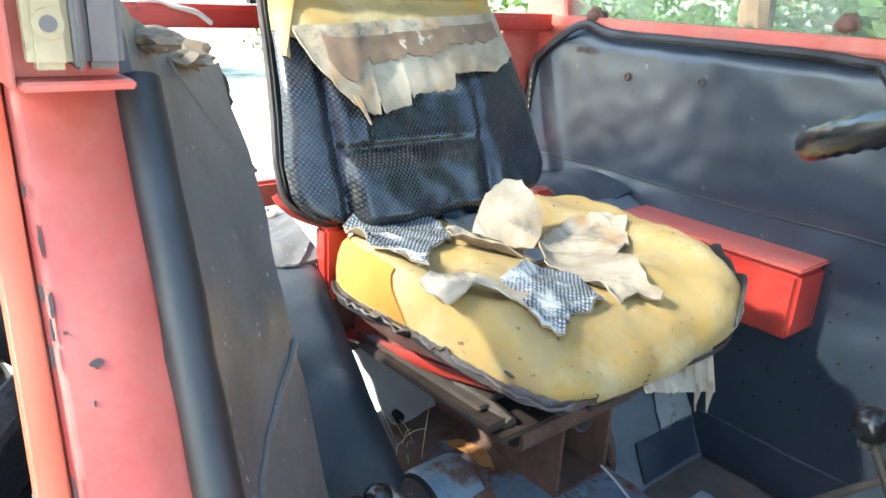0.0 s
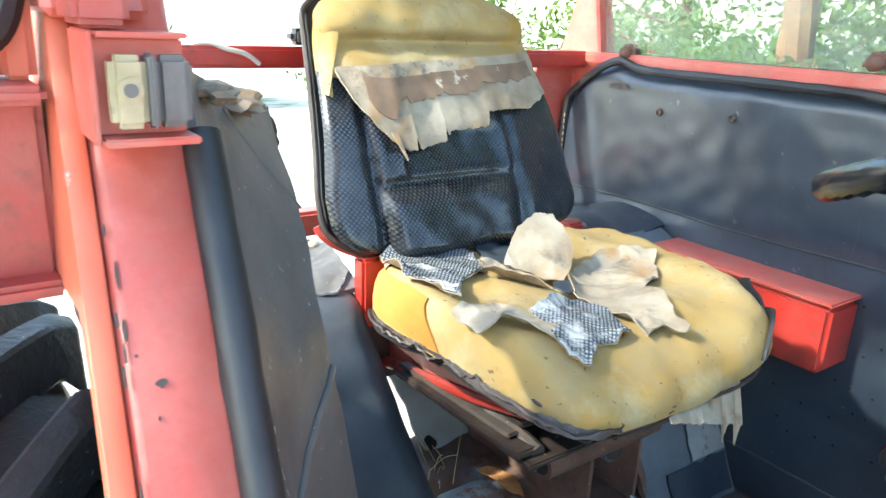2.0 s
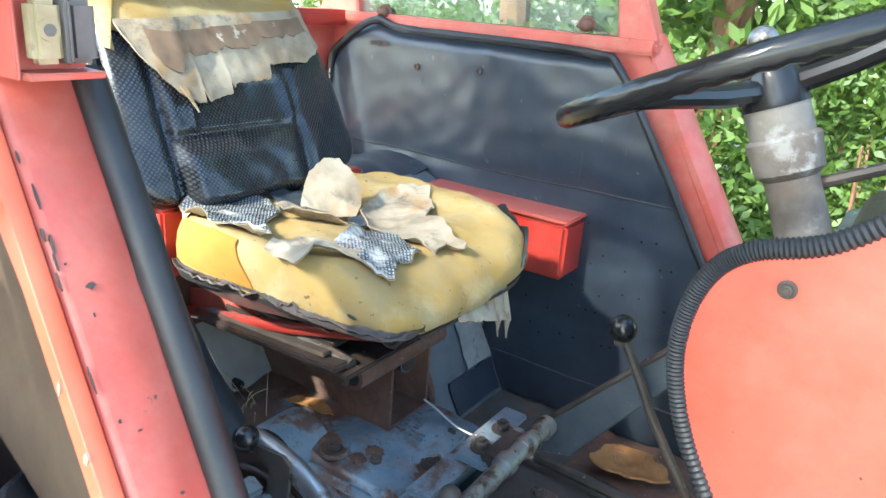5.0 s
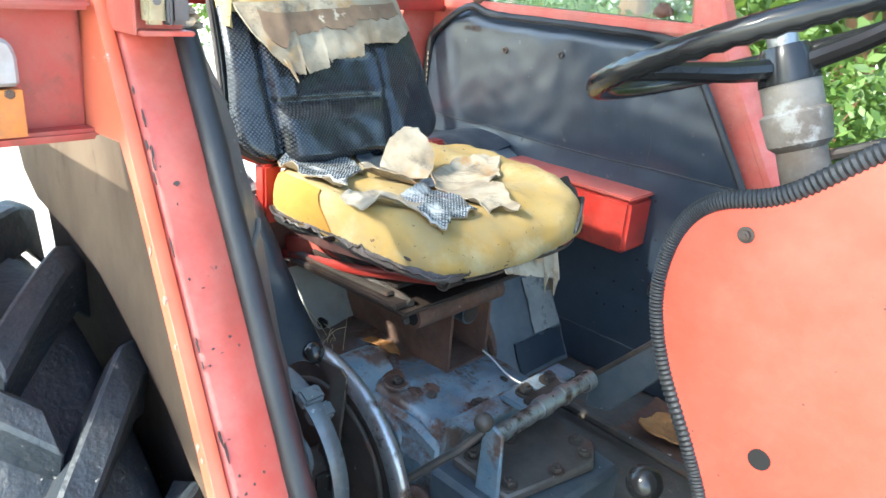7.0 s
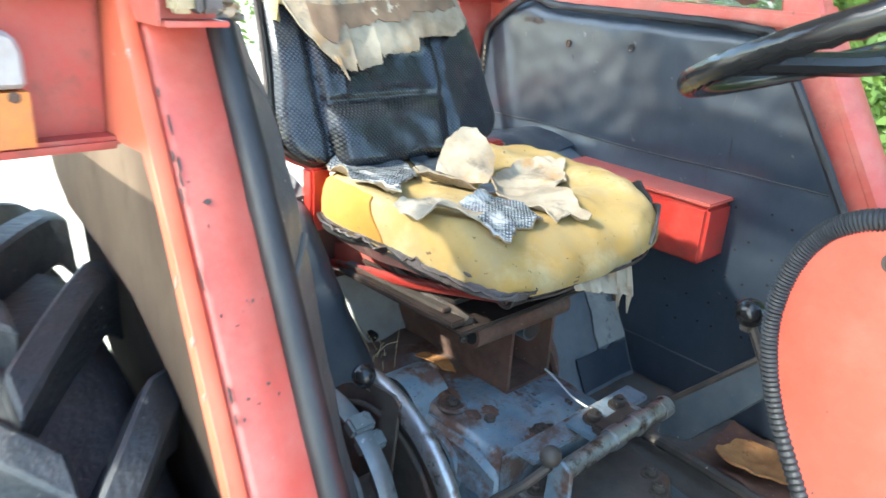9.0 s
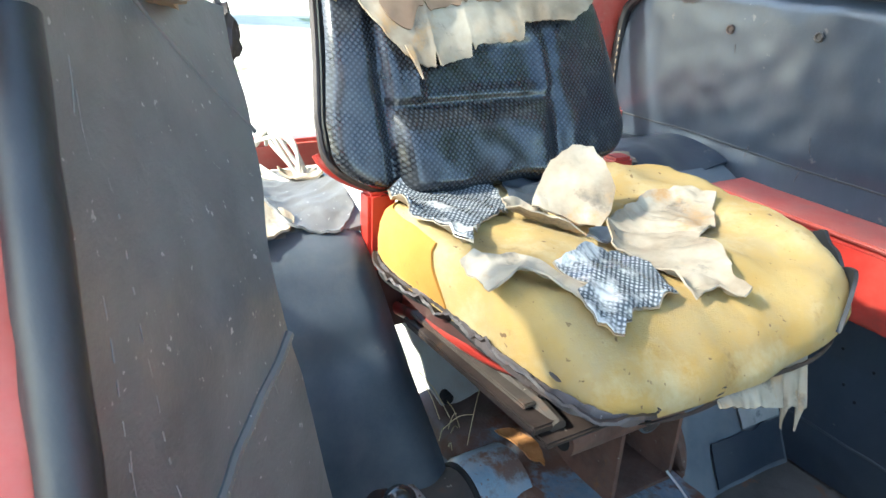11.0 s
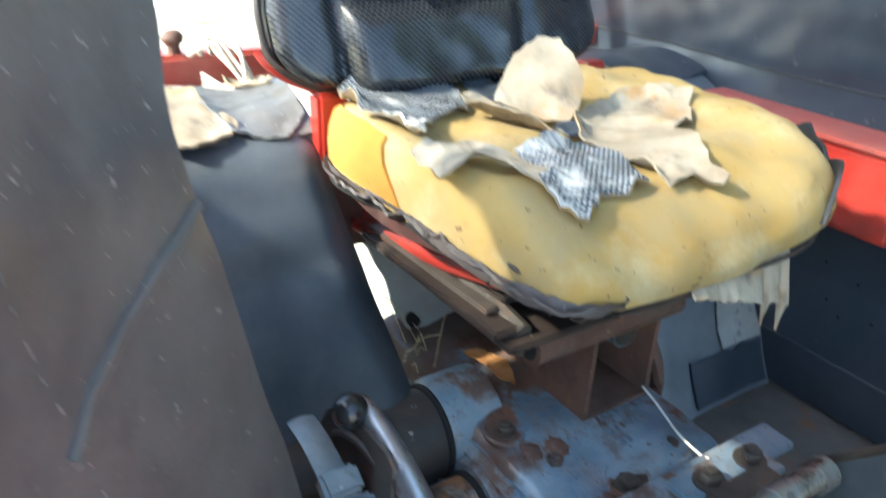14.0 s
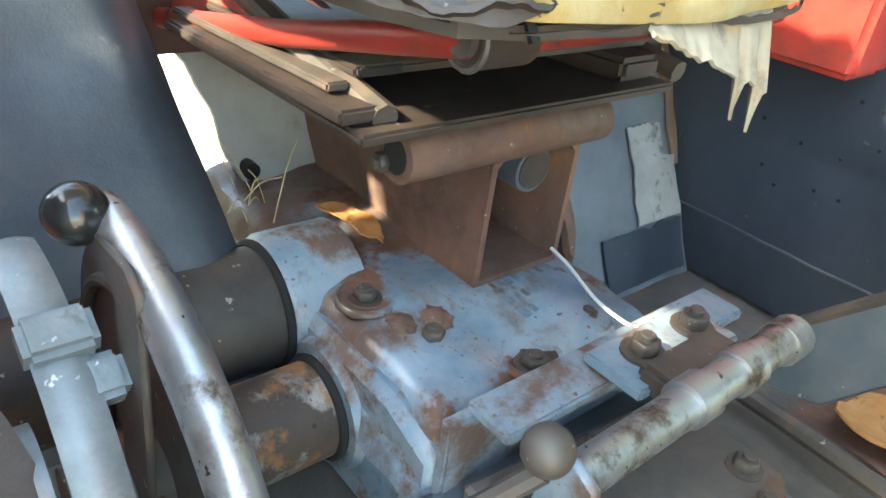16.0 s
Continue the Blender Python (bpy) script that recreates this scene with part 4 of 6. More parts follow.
def rim_band(z0, z1, grow, ragged, mat_seed, q0=0.0, q1=2 * math.pi, n=150, thick=0.006):
    def f(u, v):
        q = q0 + (q1 - q0) * u
        x, y = cushion_place(q, 1.0, grow + 0.006 * math.sin(q * 7 + mat_seed))
        up = ragged * (noise.noise(Vector((q * 5, mat_seed, 0))) + 0.6 * noise.noise(Vector((q * 17, mat_seed, 2))))
        fall = 0.015 * max(0, math.cos(q)) ** 3
        ends = min(1.0, u * 9, (1 - u) * 9) if q1 - q0 < 6 else 1.0
        return (x, y, z0 - fall + (z1 - z0 + up) * v * ends)
    return sheet(f, n, 4, thick)


def curled_patch(name, outline, mat, parent, lift, seed, label, height=0.010, tilt=(0, 0), cup=0.0, bed=None):
    """A torn flap with a ragged outline that lies on the cushion and curls up towards its rim."""
    bed = bed or cushion_top
    pts = [Vector((*p, 0)) for p in outline]
    c = sum(pts, Vector()) / len(pts)
    rim = smooth_path(pts, 5, closed=True)
    bm = bmesh.new()
    rings, steps = [], 7
    for s in range(1, steps + 1):
        f = s / steps
        ring = []
        for i, p in enumerate(rim):
            d = p - c
            rag = 1 + (0.16 * noise.noise(Vector((i * 0.55, seed, 0))) + 0.09 * noise.noise(Vector((i * 1.9, seed, 4)))) * f
            q = c + d * f * rag
            z = bed(q.x, q.y) + height + lift * f ** 2 * (0.5 + 0.9 * noise.noise(Vector((q.x * 14, q.y * 14, seed)))) + tilt[0] * (q.x - c.x) + tilt[1] * (q.y - c.y)
            z += ripple(q.x, q.y, seed, 26, 0.013) + cup * (d.length * f) ** 2
            ring.append(bm.verts.new((q.x, q.y, z)))
        rings.append(ring)
    mid = bm.verts.new((c.x, c.y, bed(c.x, c.y) + height))
    n = len(rim)
    for k in range(n):
        bm.faces.new((mid, rings[0][k], rings[0][(k + 1) % n]))
        for a, b in zip(rings, rings[1:]):
            bm.faces.new((a[k], b[k], b[(k + 1) % n], a[(k + 1) % n]))
    bmesh.ops.recalc_face_normals(bm, faces=bm.faces)
    return part(name, thicken(bm, 0.005), mat, parent, label)


def torn_flap(name, outline, mat, parent, label, seed, lift=0.016, height=0.007, bed=None, thick=0.0025, backing=None, rag=0.006):
    """A torn piece of cover: jagged outline, crumpled over its bed, its rim curling up here and there."""
    bed = bed or cushion_top
    rim = []
    for i, p in enumerate(outline):
        a, b = Vector((*p, 0)), Vector((*outline[(i + 1) % len(outline)], 0))
        n = max(2, int((b - a).length / 0.009))
        side = Vector((b.y - a.y, a.x - b.x, 0)).normalized()
        for k in range(n):
            q = a.lerp(b, k / n)
            rim.append(q + side * rag * (noise.noise(Vector((q.x * 40, q.y * 40, seed))) + 0.7 * noise.noise(Vector((q.x * 130, q.y * 130, seed)))) * (1 if k else 0))
    bm = bmesh.new()
    vs = [bm.verts.new(p) for p in rim]
    es = [bm.edges.new((vs[i], vs[(i + 1) % len(vs)])) for i in range(len(vs))]
    bmesh.ops.triangle_fill(bm, edges=es, use_beauty=True)
    for _ in range(3):
        long = [e for e in bm.edges if e.calc_length() > 0.011]
        if long:
            bmesh.ops.subdivide_edges(bm, edges=long, cuts=1)
            bmesh.ops.triangulate(bm, faces=[f for f in bm.faces if len(f.verts) > 3])
    closed = list(zip(rim, rim[1:] + rim[:1]))
    for v in bm.verts:
        p = v.co.copy()
        d = min((p - a.lerp(b, max(0.0, min(1.0, (p - a).dot(b - a) / max(1e-9, (b - a).length_squared))))).length for a, b in closed)
        curl = max(0.0, 1 - d / 0.030) ** 2 * lift * max(0.0, 0.35 + 1.3 * noise.noise(Vector((p.x * 13, p.y * 13, seed))))
        v.co.z = bed(p.x, p.y) + height + curl + 0.006 * noise.noise(Vector((p.x * 26, p.y * 26, seed))) + 0.0035 * noise.noise(Vector((p.x * 75, p.y * 75, seed)))
    bmesh.ops.recalc_face_normals(bm, faces=bm.faces)
    if sum(f.normal.z for f in bm.faces) < 0:
        bmesh.ops.reverse_faces(bm, faces=bm.faces)
    under = bm.copy() if backing else None
    ob = part(name, thicken(bm, thick), mat, parent, label, sharp=50)
    if backing:
        c = sum((p for p in rim), Vector()) / len(rim)
        for v in under.verts:
            v.co.x, v.co.y, v.co.z = c.x + (v.co.x - c.x) * 1.035, c.y + (v.co.y - c.y) * 1.035, v.co.z - thick * 1.15
        part("backing", thicken(under, 0.0015), backing, ob, "pale cloth backing of the vinyl", sharp=50)
    return ob


def back_x(z):
    return -1.085 - 0.42 * (z - 1.46) - 0.30 * max(0.0, z - 1.62) ** 1.5


BACK_Y = -0.052  # middle of the backrest


def back_half(z):
    """Half width of the backrest at a height."""
    w = 0.302 - 0.16 * max(0.0, z - 1.55)
    if z < 1.515:
        w -= 0.115 * ((1.515 - z) / 0.085) ** 2.4
    if z > 1.86:
        w -= 0.10 * ((z - 1.86) / 0.065) ** 2.2
    return w


def backrest_face(z0, z1, base, extra):
    """A barrel-shaped face whose sides fall away from the sitter."""
    def f(u, v):
        z = z0 + (z1 - z0) * v
        s = max(-1.0, min(1.0, 2 * u - 1))
        y = BACK_Y + s * back_half(z)
        x = back_x(z) + base * (1 - abs(s) ** 3.0) ** 0.5 + 0.022 * s * s
        return (x + extra(y, z, s), y, z)
    return f


def step(a, width):
    return 1 / (1 + math.exp(max(-40.0, min(40.0, a / width))))


def moulding(y, z, s):
    """Raised lower panel with a crease above it, sunken upper panel, a groove beside each bolster."""
    lower = step(abs(y + 0.105) - 0.142, 0.006) * step(z - 1.556, 0.007)
    upper = step(abs(y + 0.075) - 0.118, 0.005) * step(abs(z - 1.628) - 0.038, 0.005)
    groove = math.exp(-((y + 0.262) / 0.013) ** 2) + 0.45 * math.exp(-((y - 0.062) / 0.016) ** 2)
    crease = math.exp(-((z - 1.572) / 0.010) ** 2) * step(abs(y + 0.105) - 0.142, 0.01)
    rim = math.exp(-((abs(y + 0.075) - 0.128) / 0.009) ** 2) * step(abs(z - 1.628) - 0.045, 0.008)
    return 0.020 * lower - 0.010 * upper - 0.016 * groove * step(z - 1.72, 0.02) - 0.010 * crease + 0.006 * rim - 0.05 * max(0, (1.47 - z) / 0.04) ** 2 + ripple(0, y, z, 8, 0.006) + ripple(0, y, z, 22, 0.003)


def drivers_seat():
    t = thing("driver_seat", "worn tractor seat, torn black vinyl over yellow foam", "seat", (-0.79, 0, 0.98))
    cu = part("cushion", cushion(), FOAM, t, "bare stained yellow foam cushion", sharp=60)
    part("crack", tube([(-0.545, -0.20, 1.37), (-0.528, -0.205, 1.345), (-0.52, -0.20, 1.325)], 0.004, 6), DARK, cu)
    for q0, q1, h0, h1, wide in ((-0.98, -0.95, 0.30, 0.24, 0.0030), (-0.66, -0.63, 0.10, 0.46, 0.0018), (-0.34, -0.31, 0.15, 0.30, 0.0014), (-0.28, -0.31, 0.38, 0.43, 0.0012)):
        pts = []
        for k in range(7):
            q, h = q0 + (q1 - q0) * k / 6 + 0.012 * math.sin(5 * k), h0 + (h1 - h0) * k / 6
            x, y = cushion_place(q, 1.004)
            low = 1.348 - 0.018 * max(0, math.cos(q)) ** 3
            z = low + (cushion_top(x, y) - low) * h
            b = ripple(x, y, z, 11, 0.011)
            pts.append((x + b, y + b * 0.5, z))
        part("crack", tube(pts, lambda f, wide=wide: wide * (0.25 + math.sin(math.pi * f)), 6), DARK_RUST, cu)
    def flange(u, v):
        q = -2.30 + 1.68 * u
        wide = (0.004 + 0.004 * u + 0.008 * step(0.50 - u, 0.03)) * min(1.0, (1 - u) * 14 + 0.25)
        rag = 0.010 * noise.noise(Vector((u * 15, 2, 0))) + 0.007 * noise.noise(Vector((u * 50, 2, 3))) + 0.004 * noise.noise(Vector((u * 130, 2, 5)))
        x, y = cushion_place(q, 1.0, 0.004 + (0.30 * wide + 0.4 * rag) * v + 0.003 * math.sin(11 * u))
        return (x, y, 1.366 - 0.014 * u + 0.5 * rag - (wide + rag * 0.5) * v ** 1.4)
    part("vinyl_rim", sheet(flange, 120, 6, 0.004), LIP, t, "ragged grey-brown lip of the torn cover")
    part("front_rim", rim_band(1.338, 1.344, -0.004, 0.006, 5.0, -0.70, 0.80, 70, thick=0.003), DARK_RUST, t)
    def torn_lip(u, v):
        q = -2.30 + 1.66 * u
        x, y = cushion_place(q, 1.0, 0.010 - 0.034 * v ** 1.3 + 0.005 * math.sin(9 * u))
        tall = 0.010 + 0.014 * math.sin(math.pi * u ** 1.2)
        rag = 0.010 * noise.noise(Vector((u * 14, 7, 0))) + 0.006 * noise.noise(Vector((u * 45, 7, 3)))
        return (x, y, 1.362 + rag - 0.010 * u - (tall + 0.6 * rag) * v)
    part("torn_lip", sheet(torn_lip, 120, 8, 0.004), DARK_RUST, t, "dark brown torn lip of the seat cover")
    # Black strip painted in for the shaded void between lip and red bar.
    part("shade_rim", rim_band(1.338, 1.352, 0.000, 0.003, 4.0, -2.6, -0.80, 110, thick=0.005), DARK, t, "black band standing for the shaded gap under the seat")
    part("rear_rim", rim_band(1.335, 1.372, 0.008, 0.012, 3.0, 0.8, 3.65, 80, thick=0.006), RUBBER, t)
    part("pan", rim_band(1.318, 1.348, -0.012, 0.0, 1.0, 1.3, 5.2, 110, thick=0.008), RUSTY_RED, t, "rusty red pressed-steel seat pan")
    part("pan_base", prism([cushion_place(2 * math.pi * i / 40, 0.95) for i in range(40)], "z", 1.322, 1.332, 0), DARK_STEEL, t)
    part("side_cover", rim_band(1.36, 1.42, 0.010, 0.018, 6.0, 0.55, 2.0, 60), RUBBER, t, "black cover still on the side")
    torn_flap("flap", [(-1.031, -0.278), (-1.062, -0.189), (-1.05, -0.085), (-0.997, -0.094), (-0.927, -0.124), (-0.901, -0.152), (-0.877, -0.207), (-0.832, -0.250), (-0.786, -0.280), (-0.814, -0.292), (-0.878, -0.286), (-0.908, -0.302), (-0.972, -0.292)], SCRAP, t, "curled flap of dimpled black vinyl", 1.0, 0.022, 0.010, backing=CLOTH)
    stand = lambda x, y: 1.437 + 0.69 * ((-0.845 - x) * 0.78 + (y + 0.052) * 0.62) * 1.34
    torn_flap("flap", [(-0.892, -0.103), (-0.910, -0.082), (-0.930, -0.044), (-0.927, -0.005), (-0.910, 0.025), (-0.882, 0.027), (-0.842, 0.020), (-0.822, -0.004), (-0.814, -0.029), (-0.845, -0.058), (-0.868, -0.083)], CLOTH, t, "pale upturned flap of backing cloth", 4.0, 0.006, 0.002, stand, 0.004, rag=0.003)
    torn_flap("flap", [(-0.925, -0.138), (-0.908, -0.096), (-0.845, -0.047), (-0.807, -0.060), (-0.844, -0.101), (-0.888, -0.155)], CLOTH, t, "beige cloth shred", 18.0, 0.020, 0.008)
    torn_flap("flap", [(-0.786, -0.044), (-0.834, 0.01), (-0.877, 0.134), (-0.858, 0.204), (-0.804, 0.21), (-0.735, 0.131), (-0.714, 0.072), (-0.659, 0.055), (-0.601, 0.018), (-0.581, 0.027), (-0.574, 0.005), (-0.599, -0.015), (-0.595, -0.06), (-0.634, -0.057), (-0.668, -0.052), (-0.703, -0.047), (-0.733, -0.07)], CLOTH, t, "torn beige cloth flap", 7.0, 0.024, 0.008)
    torn_flap("flap", [(-0.737, -0.126), (-0.73, -0.063), (-0.687, -0.053), (-0.617, -0.075), (-0.609, -0.111), (-0.602, -0.163), (-0.571, -0.209), (-0.591, -0.232), (-0.643, -0.221), (-0.643, -0.204), (-0.714, -0.2), (-0.716, -0.163)], SCRAP, t, "dimpled black vinyl scrap", 12.0, 0.018, 0.009, backing=CLOTH)
    over = lambda x, y: cushion_top(x, y) - 0.5 * max(0.0, -0.282 - y)
    torn_flap("flap", [(-0.772, -0.308), (-0.775, -0.285), (-0.744, -0.243), (-0.689, -0.212), (-0.646, -0.200), (-0.632, -0.226), (-0.678, -0.252), (-0.690, -0.275), (-0.682, -0.296), (-0.684, -0.312), (-0.700, -0.318), (-0.735, -0.312)], CLOTH, t, "narrow beige cloth strip", 15.0, 0.018, 0.012, over)
    torn_flap("scrap", [(-1.018, -0.069), (-1.03, 0.0), (-1.04, 0.06), (-0.984, -0.010), (-0.905, -0.080), (-0.944, -0.102)], VINYL, t, "black vinyl scrap", 23.0, 0.012, 0.008)
    torn_flap("scrap", [(-0.815, -0.052), (-0.795, -0.028), (-0.770, -0.040), (-0.765, -0.070), (-0.790, -0.078)], VINYL, t, "black vinyl scrap", 26.0, 0.016, 0.010)

    def side_orange(u, v):
        q = -2.62 + (1.02 - 0.17 * v) * u
        r = np.interp(v, (0, 0.3, 0.62, 0.86, 1.0), (1.0, 1.008, 1.002, 0.982, 0.95))
        h = np.interp(v, (0, 0.3, 0.62, 0.86, 1.0), (0.12, 0.38, 0.66, 0.88, 0.975))
        x, y = cushion_place(q, r)
        low = 1.348 + 0.012 * max(0, -math.cos(q))
        z = low + (cushion_top(x, y) - low) * h
        b = ripple(x, y, z, 11, 0.011)
        return (x + b, y + b * 0.5 - 0.004, z + 0.002)
    part("side_foam", sheet(side_orange, 60, 16, 0.004), ORANGE_FOAM, t, "deeper orange foam at the side")
    # hanging cloth at the front corner
    part("hanging_cloth", sheet(lambda u, v: (-0.530 + 0.028 * v, -0.090 + 0.19 * u - 0.012 * v, 1.338 - (0.012 + 0.060 * u + 0.040 * max(0.0, 1 - abs(u - 0.93) / 0.06) + 0.035 * max(0.0, 1 - abs(u - 0.74) / 0.05) + 0.005 * noise.noise(Vector((u * 13, 3, 0)))) * v), 70, 10, 0.003), CLOTH, t, "white cloth hanging in shreds")
    # backrest
    back = part("backrest", sheet(backrest_face(1.432, 1.768, 0.062, moulding), 120, 110, 0.012), DIMPLED, t, "dimpled black vinyl backrest")
    part("shell", sheet(backrest_face(1.428, 1.90, 0.0, lambda y, z, s: -0.030), 40, 40, 0.012), RUBBER, t, "dark steel back shell")
    part("shell_edge", tube([(back_x(z) + 0.004, BACK_Y + sgn * (back_half(z) + 0.008), z) for sgn, zs in ((-1, np.linspace(1.90, 1.432, 50)), (1, np.linspace(1.432, 1.90, 50))) for z in zs], 0.006, 8), DARK_RUST, back)
    part("head_foam", sheet(backrest_face(1.760, 1.915, 0.064, lambda y, z, s: 0.020 * math.exp(-((z - 1.872) / 0.032) ** 2) - 0.034 * math.exp(-((z - 1.822) / 0.016) ** 2) * (1 - s ** 4) + ripple(y, z, 1, 14, 0.012)), 60, 40, 0.03), FOAM, t, "exposed yellow foam at the top")
    part("side_foam", sheet(lambda u, v: (back_x(1.73 + 0.15 * v) + 0.030 + 0.03 * (1 - u) + 0.008 * math.sin(3 * u), BACK_Y - (back_half(1.73 + 0.15 * v) - 0.05 * (1 - u) * v - 0.002), 1.73 + 0.15 * v), 8, 24, 0.01), FOAM, t)

    def drape(lo, hi):
        def f(u, v):
            y = -0.298 + 0.478 * u
            top = 1.778 + 0.062 * (y + 0.298)
            cut = np.interp(y, (-0.298, -0.283, -0.249, -0.211, -0.173, -0.102, -0.092, 0.004, 0.010, 0.12, 0.18), (1.764, 1.722, 1.678, 1.640, 1.635, 1.649, 1.664, 1.669, 1.697, 1.700, 1.728))
            cut += 0.003 * noise.noise(Vector((u * 12, 0, 0))) + 0.004 * noise.noise(Vector((u * 45, 0, 2)))
            for slit in (0.255, 0.41):
                cut += 0.026 * max(0.0, 1 - abs(u - slit) / 0.010)
            w = lo + (hi - lo) * v
            z = top + (cut - top) * w
            on = backrest_face(z, z + 1, 0.062, lambda *k: 0.0)(0.5 + 0.5 * (y - BACK_Y) / back_half(z), 0)[0]
            return (on + 0.014 + 0.012 * w + ripple(y, z, 9, 12, 0.010) + ripple(y, z, 3, 34, 0.004), y, z)
        return f
    part("drape", sheet(drape(0.0, 1.0), 140, 36, 0.003), CLOTH, back, "torn beige backing cloth folded down")
    part("glue_patch", sheet(lambda u, v: Vector(drape(0, 1)(0.09 + 0.86 * u, 0.16 + (0.32 + 0.05 * noise.noise(Vector((u * 5, 1, 0))) + 0.07 * noise.noise(Vector((u * 23, 1, 0))) + 0.22 * math.exp(-((u - 0.06) / 0.06) ** 2) - 0.10 * math.exp(-((u - 0.16) / 0.03) ** 2)) * v)) + Vector((0.0045, 0, 0)), 90, 12, 0.002), BROWN_CLOTH, back, "brown glued layer on the cloth")
    part("strip", sheet(lambda u, v: (back_x(1.66 - 0.075 * v) + 0.085 + 0.006 * v, -0.228 + 0.010 * u * (1.2 - v) + 0.012 * v, 1.668 - 0.045 * v), 3, 8, 0.003), CLOTH, back)
    frame_line = [(back_x(z) - 0.012, BACK_Y - back_half(z) - 0.014, z) for z in np.linspace(1.50, 1.436, 14)] + [(back_x(1.43) - 0.012, BACK_Y - back_half(1.436) + 0.03 * k, 1.428) for k in range(1, 13)]
    part("back_frame", tube(frame_line, 0.009, 10), BRIGHT_RED, t, "red tube frame round the foot of the backrest")
    # frame below
    part("back_bracket", box((-1.10, -0.30, 1.30), (-1.06, -0.25, 1.44), 0.006), BRIGHT_RED, t)
    part("back_bracket", box((-1.10, 0.23, 1.30), (-1.06, 0.28, 1.44), 0.006), BRIGHT_RED, t)
    for sgn in (-1, 1):
        part("side_bar", tube([(-1.10, sgn * 0.225, 1.198), (-0.80, sgn * 0.222, 1.258), (-0.575, sgn * 0.200, 1.310)], 0.0085, 12, flat=1.45), FRAME_RED, t, "red scissor arm")
        part("rear_arm", tube([(-1.02, sgn * 0.205, 1.29), (-0.80, sgn * 0.205, 1.245), (-0.66, sgn * 0.205, 1.225)], 0.013, 8), DARK_STEEL, t)
        part("lug_plate", prism([(-1.12, 1.17), (-0.86, 1.195), (-0.84, 1.24), (-1.0, 1.262), (-1.12, 1.24)], "y", sgn * 0.20 - 0.004, sgn * 0.20 + 0.004, 0.003), STAINED_RED, t)
    part("front_bar", tube([(-0.58, -0.160, 1.310), (-0.58, 0.22, 1.312)], 0.013, 12), FRAME_RED, t, "red front cross tube")
    piv = part("pivot", tube([(-0.58, -0.202, 1.311), (-0.58, -0.150, 1.311)], 0.022, 20), DARK_RUST, t, "greasy steel pivot bush")
    part("pin", tube([(-0.58, -0.209, 1.311), (-0.58, -0.18, 1.311)], 0.013, 14), DARK_STEEL, piv)
    part("pivot_lip", tube([(-0.58 + 0.021 * math.cos(a), -0.202, 1.311 + 0.021 * math.sin(a)) for a in np.linspace(0, 2 * math.pi, 20, endpoint=False)], 0.003, 6, closed=True, up=(0, 1, 0)), DARK_STEEL, piv)
    # slide plates
    part("slide_plate", box((-1.05, -0.24, 1.205), (-0.64, 0.17, 1.215), 0.003, (0, -2, 0)), DARK_RUST, t)
    part("slide_rail", box((-1.02, -0.248, 1.214), (-0.66, -0.200, 1.227), 0.003, (0, -3, 0)), DARK_RUST, t)
    part("rail_guide", box((-1.03, -0.236, 1.2285), (-0.70, -0.214, 1.2365), 0.002, (0, -3, 0)), DARK_STEEL, t)
    part("slide_rail", box((-1.02, 0.10, 1.213), (-0.66, 0.165, 1.238), 0.006, (0, -3, 0)), DARK_RUST, t)
    part("top_plate", box((-1.00, -0.21, 1.238), (-0.70, 0.19, 1.248), 0.003, (0, -3, 0)), DARK_RUST, t)
    part("notch_bar", join(*[box((-0.82 + 0.022 * i, -0.205, 1.246), (-0.81 + 0.022 * i, -0.16, 1.254), 0.001) for i in range(6)]), DARK, t)
    tu = part("cross_tube", tube([(-0.685, -0.172, 1.176), (-0.685, 0.105, 1.176)], 0.026, 18), RUST, t, "rusty cross tube")
    part("bore", tube([(-0.685, -0.1735, 1.176), (-0.685, -0.165, 1.176)], 0.017, 14), DARK, tu)
    part("tube_bolt", hexbolt((-0.70, -0.172, 1.166), 0.010, 0.010, "-y", False), DARK_STEEL, tu)
    # inverted channel
    web = [(-0.03, 0.985), (-0.022, 0.985), (-0.022, 1.128), (-0.012, 1.138), (0.092, 1.138), (0.102, 1.128), (0.102, 0.985), (0.110, 0.985), (0.110, 1.134), (0.098, 1.147), (-0.018, 1.147), (-0.03, 1.134)]
    bm = prism(web, "x", -1.14, -0.70, 0)
    part("channel", bm, RUST, t, "rusty steel channel carrying the seat")
    part("channel_floor", box((-1.14, -0.03, 0.978), (-0.70, 0.11, 0.986), 0), RUST, t)
    part("inner_tube", tube([(-1.10, 0.070, 1.098), (-0.73, 0.070, 1.098)], 0.029, 18), ARM_GREY, t, "blue-painted tube inside the channel")
    part("inner_end", tube([(-0.731, 0.070, 1.098), (-0.728, 0.070, 1.098)], 0.024, 18), DARK_RUST, t)
    part("spacer", box((-1.05, -0.02, 1.146), (-0.74, 0.10, 1.206), 0.004), DARK_STEEL, t)


drivers_seat()
arch_bed = lambda x, y: arch_top(-1)(min(1, max(0, (-y - 0.29) / 0.32)), min(1, max(0, (-1.09 - x) / 0.34)))[2] - 0.25 * max(0.0, x + 1.085)
torn_flap("torn_cloth", [(-1.40, -0.45), (-1.385, -0.31), (-1.25, -0.293), (-1.12, -0.300), (-1.075, -0.345), (-1.10, -0.42), (-1.20, -0.45), (-1.28, -0.50)], OLD_VINYL, arch_right, "torn dusty grey cover", 31.0, 0.012, 0.008, arch_bed, 0.004)
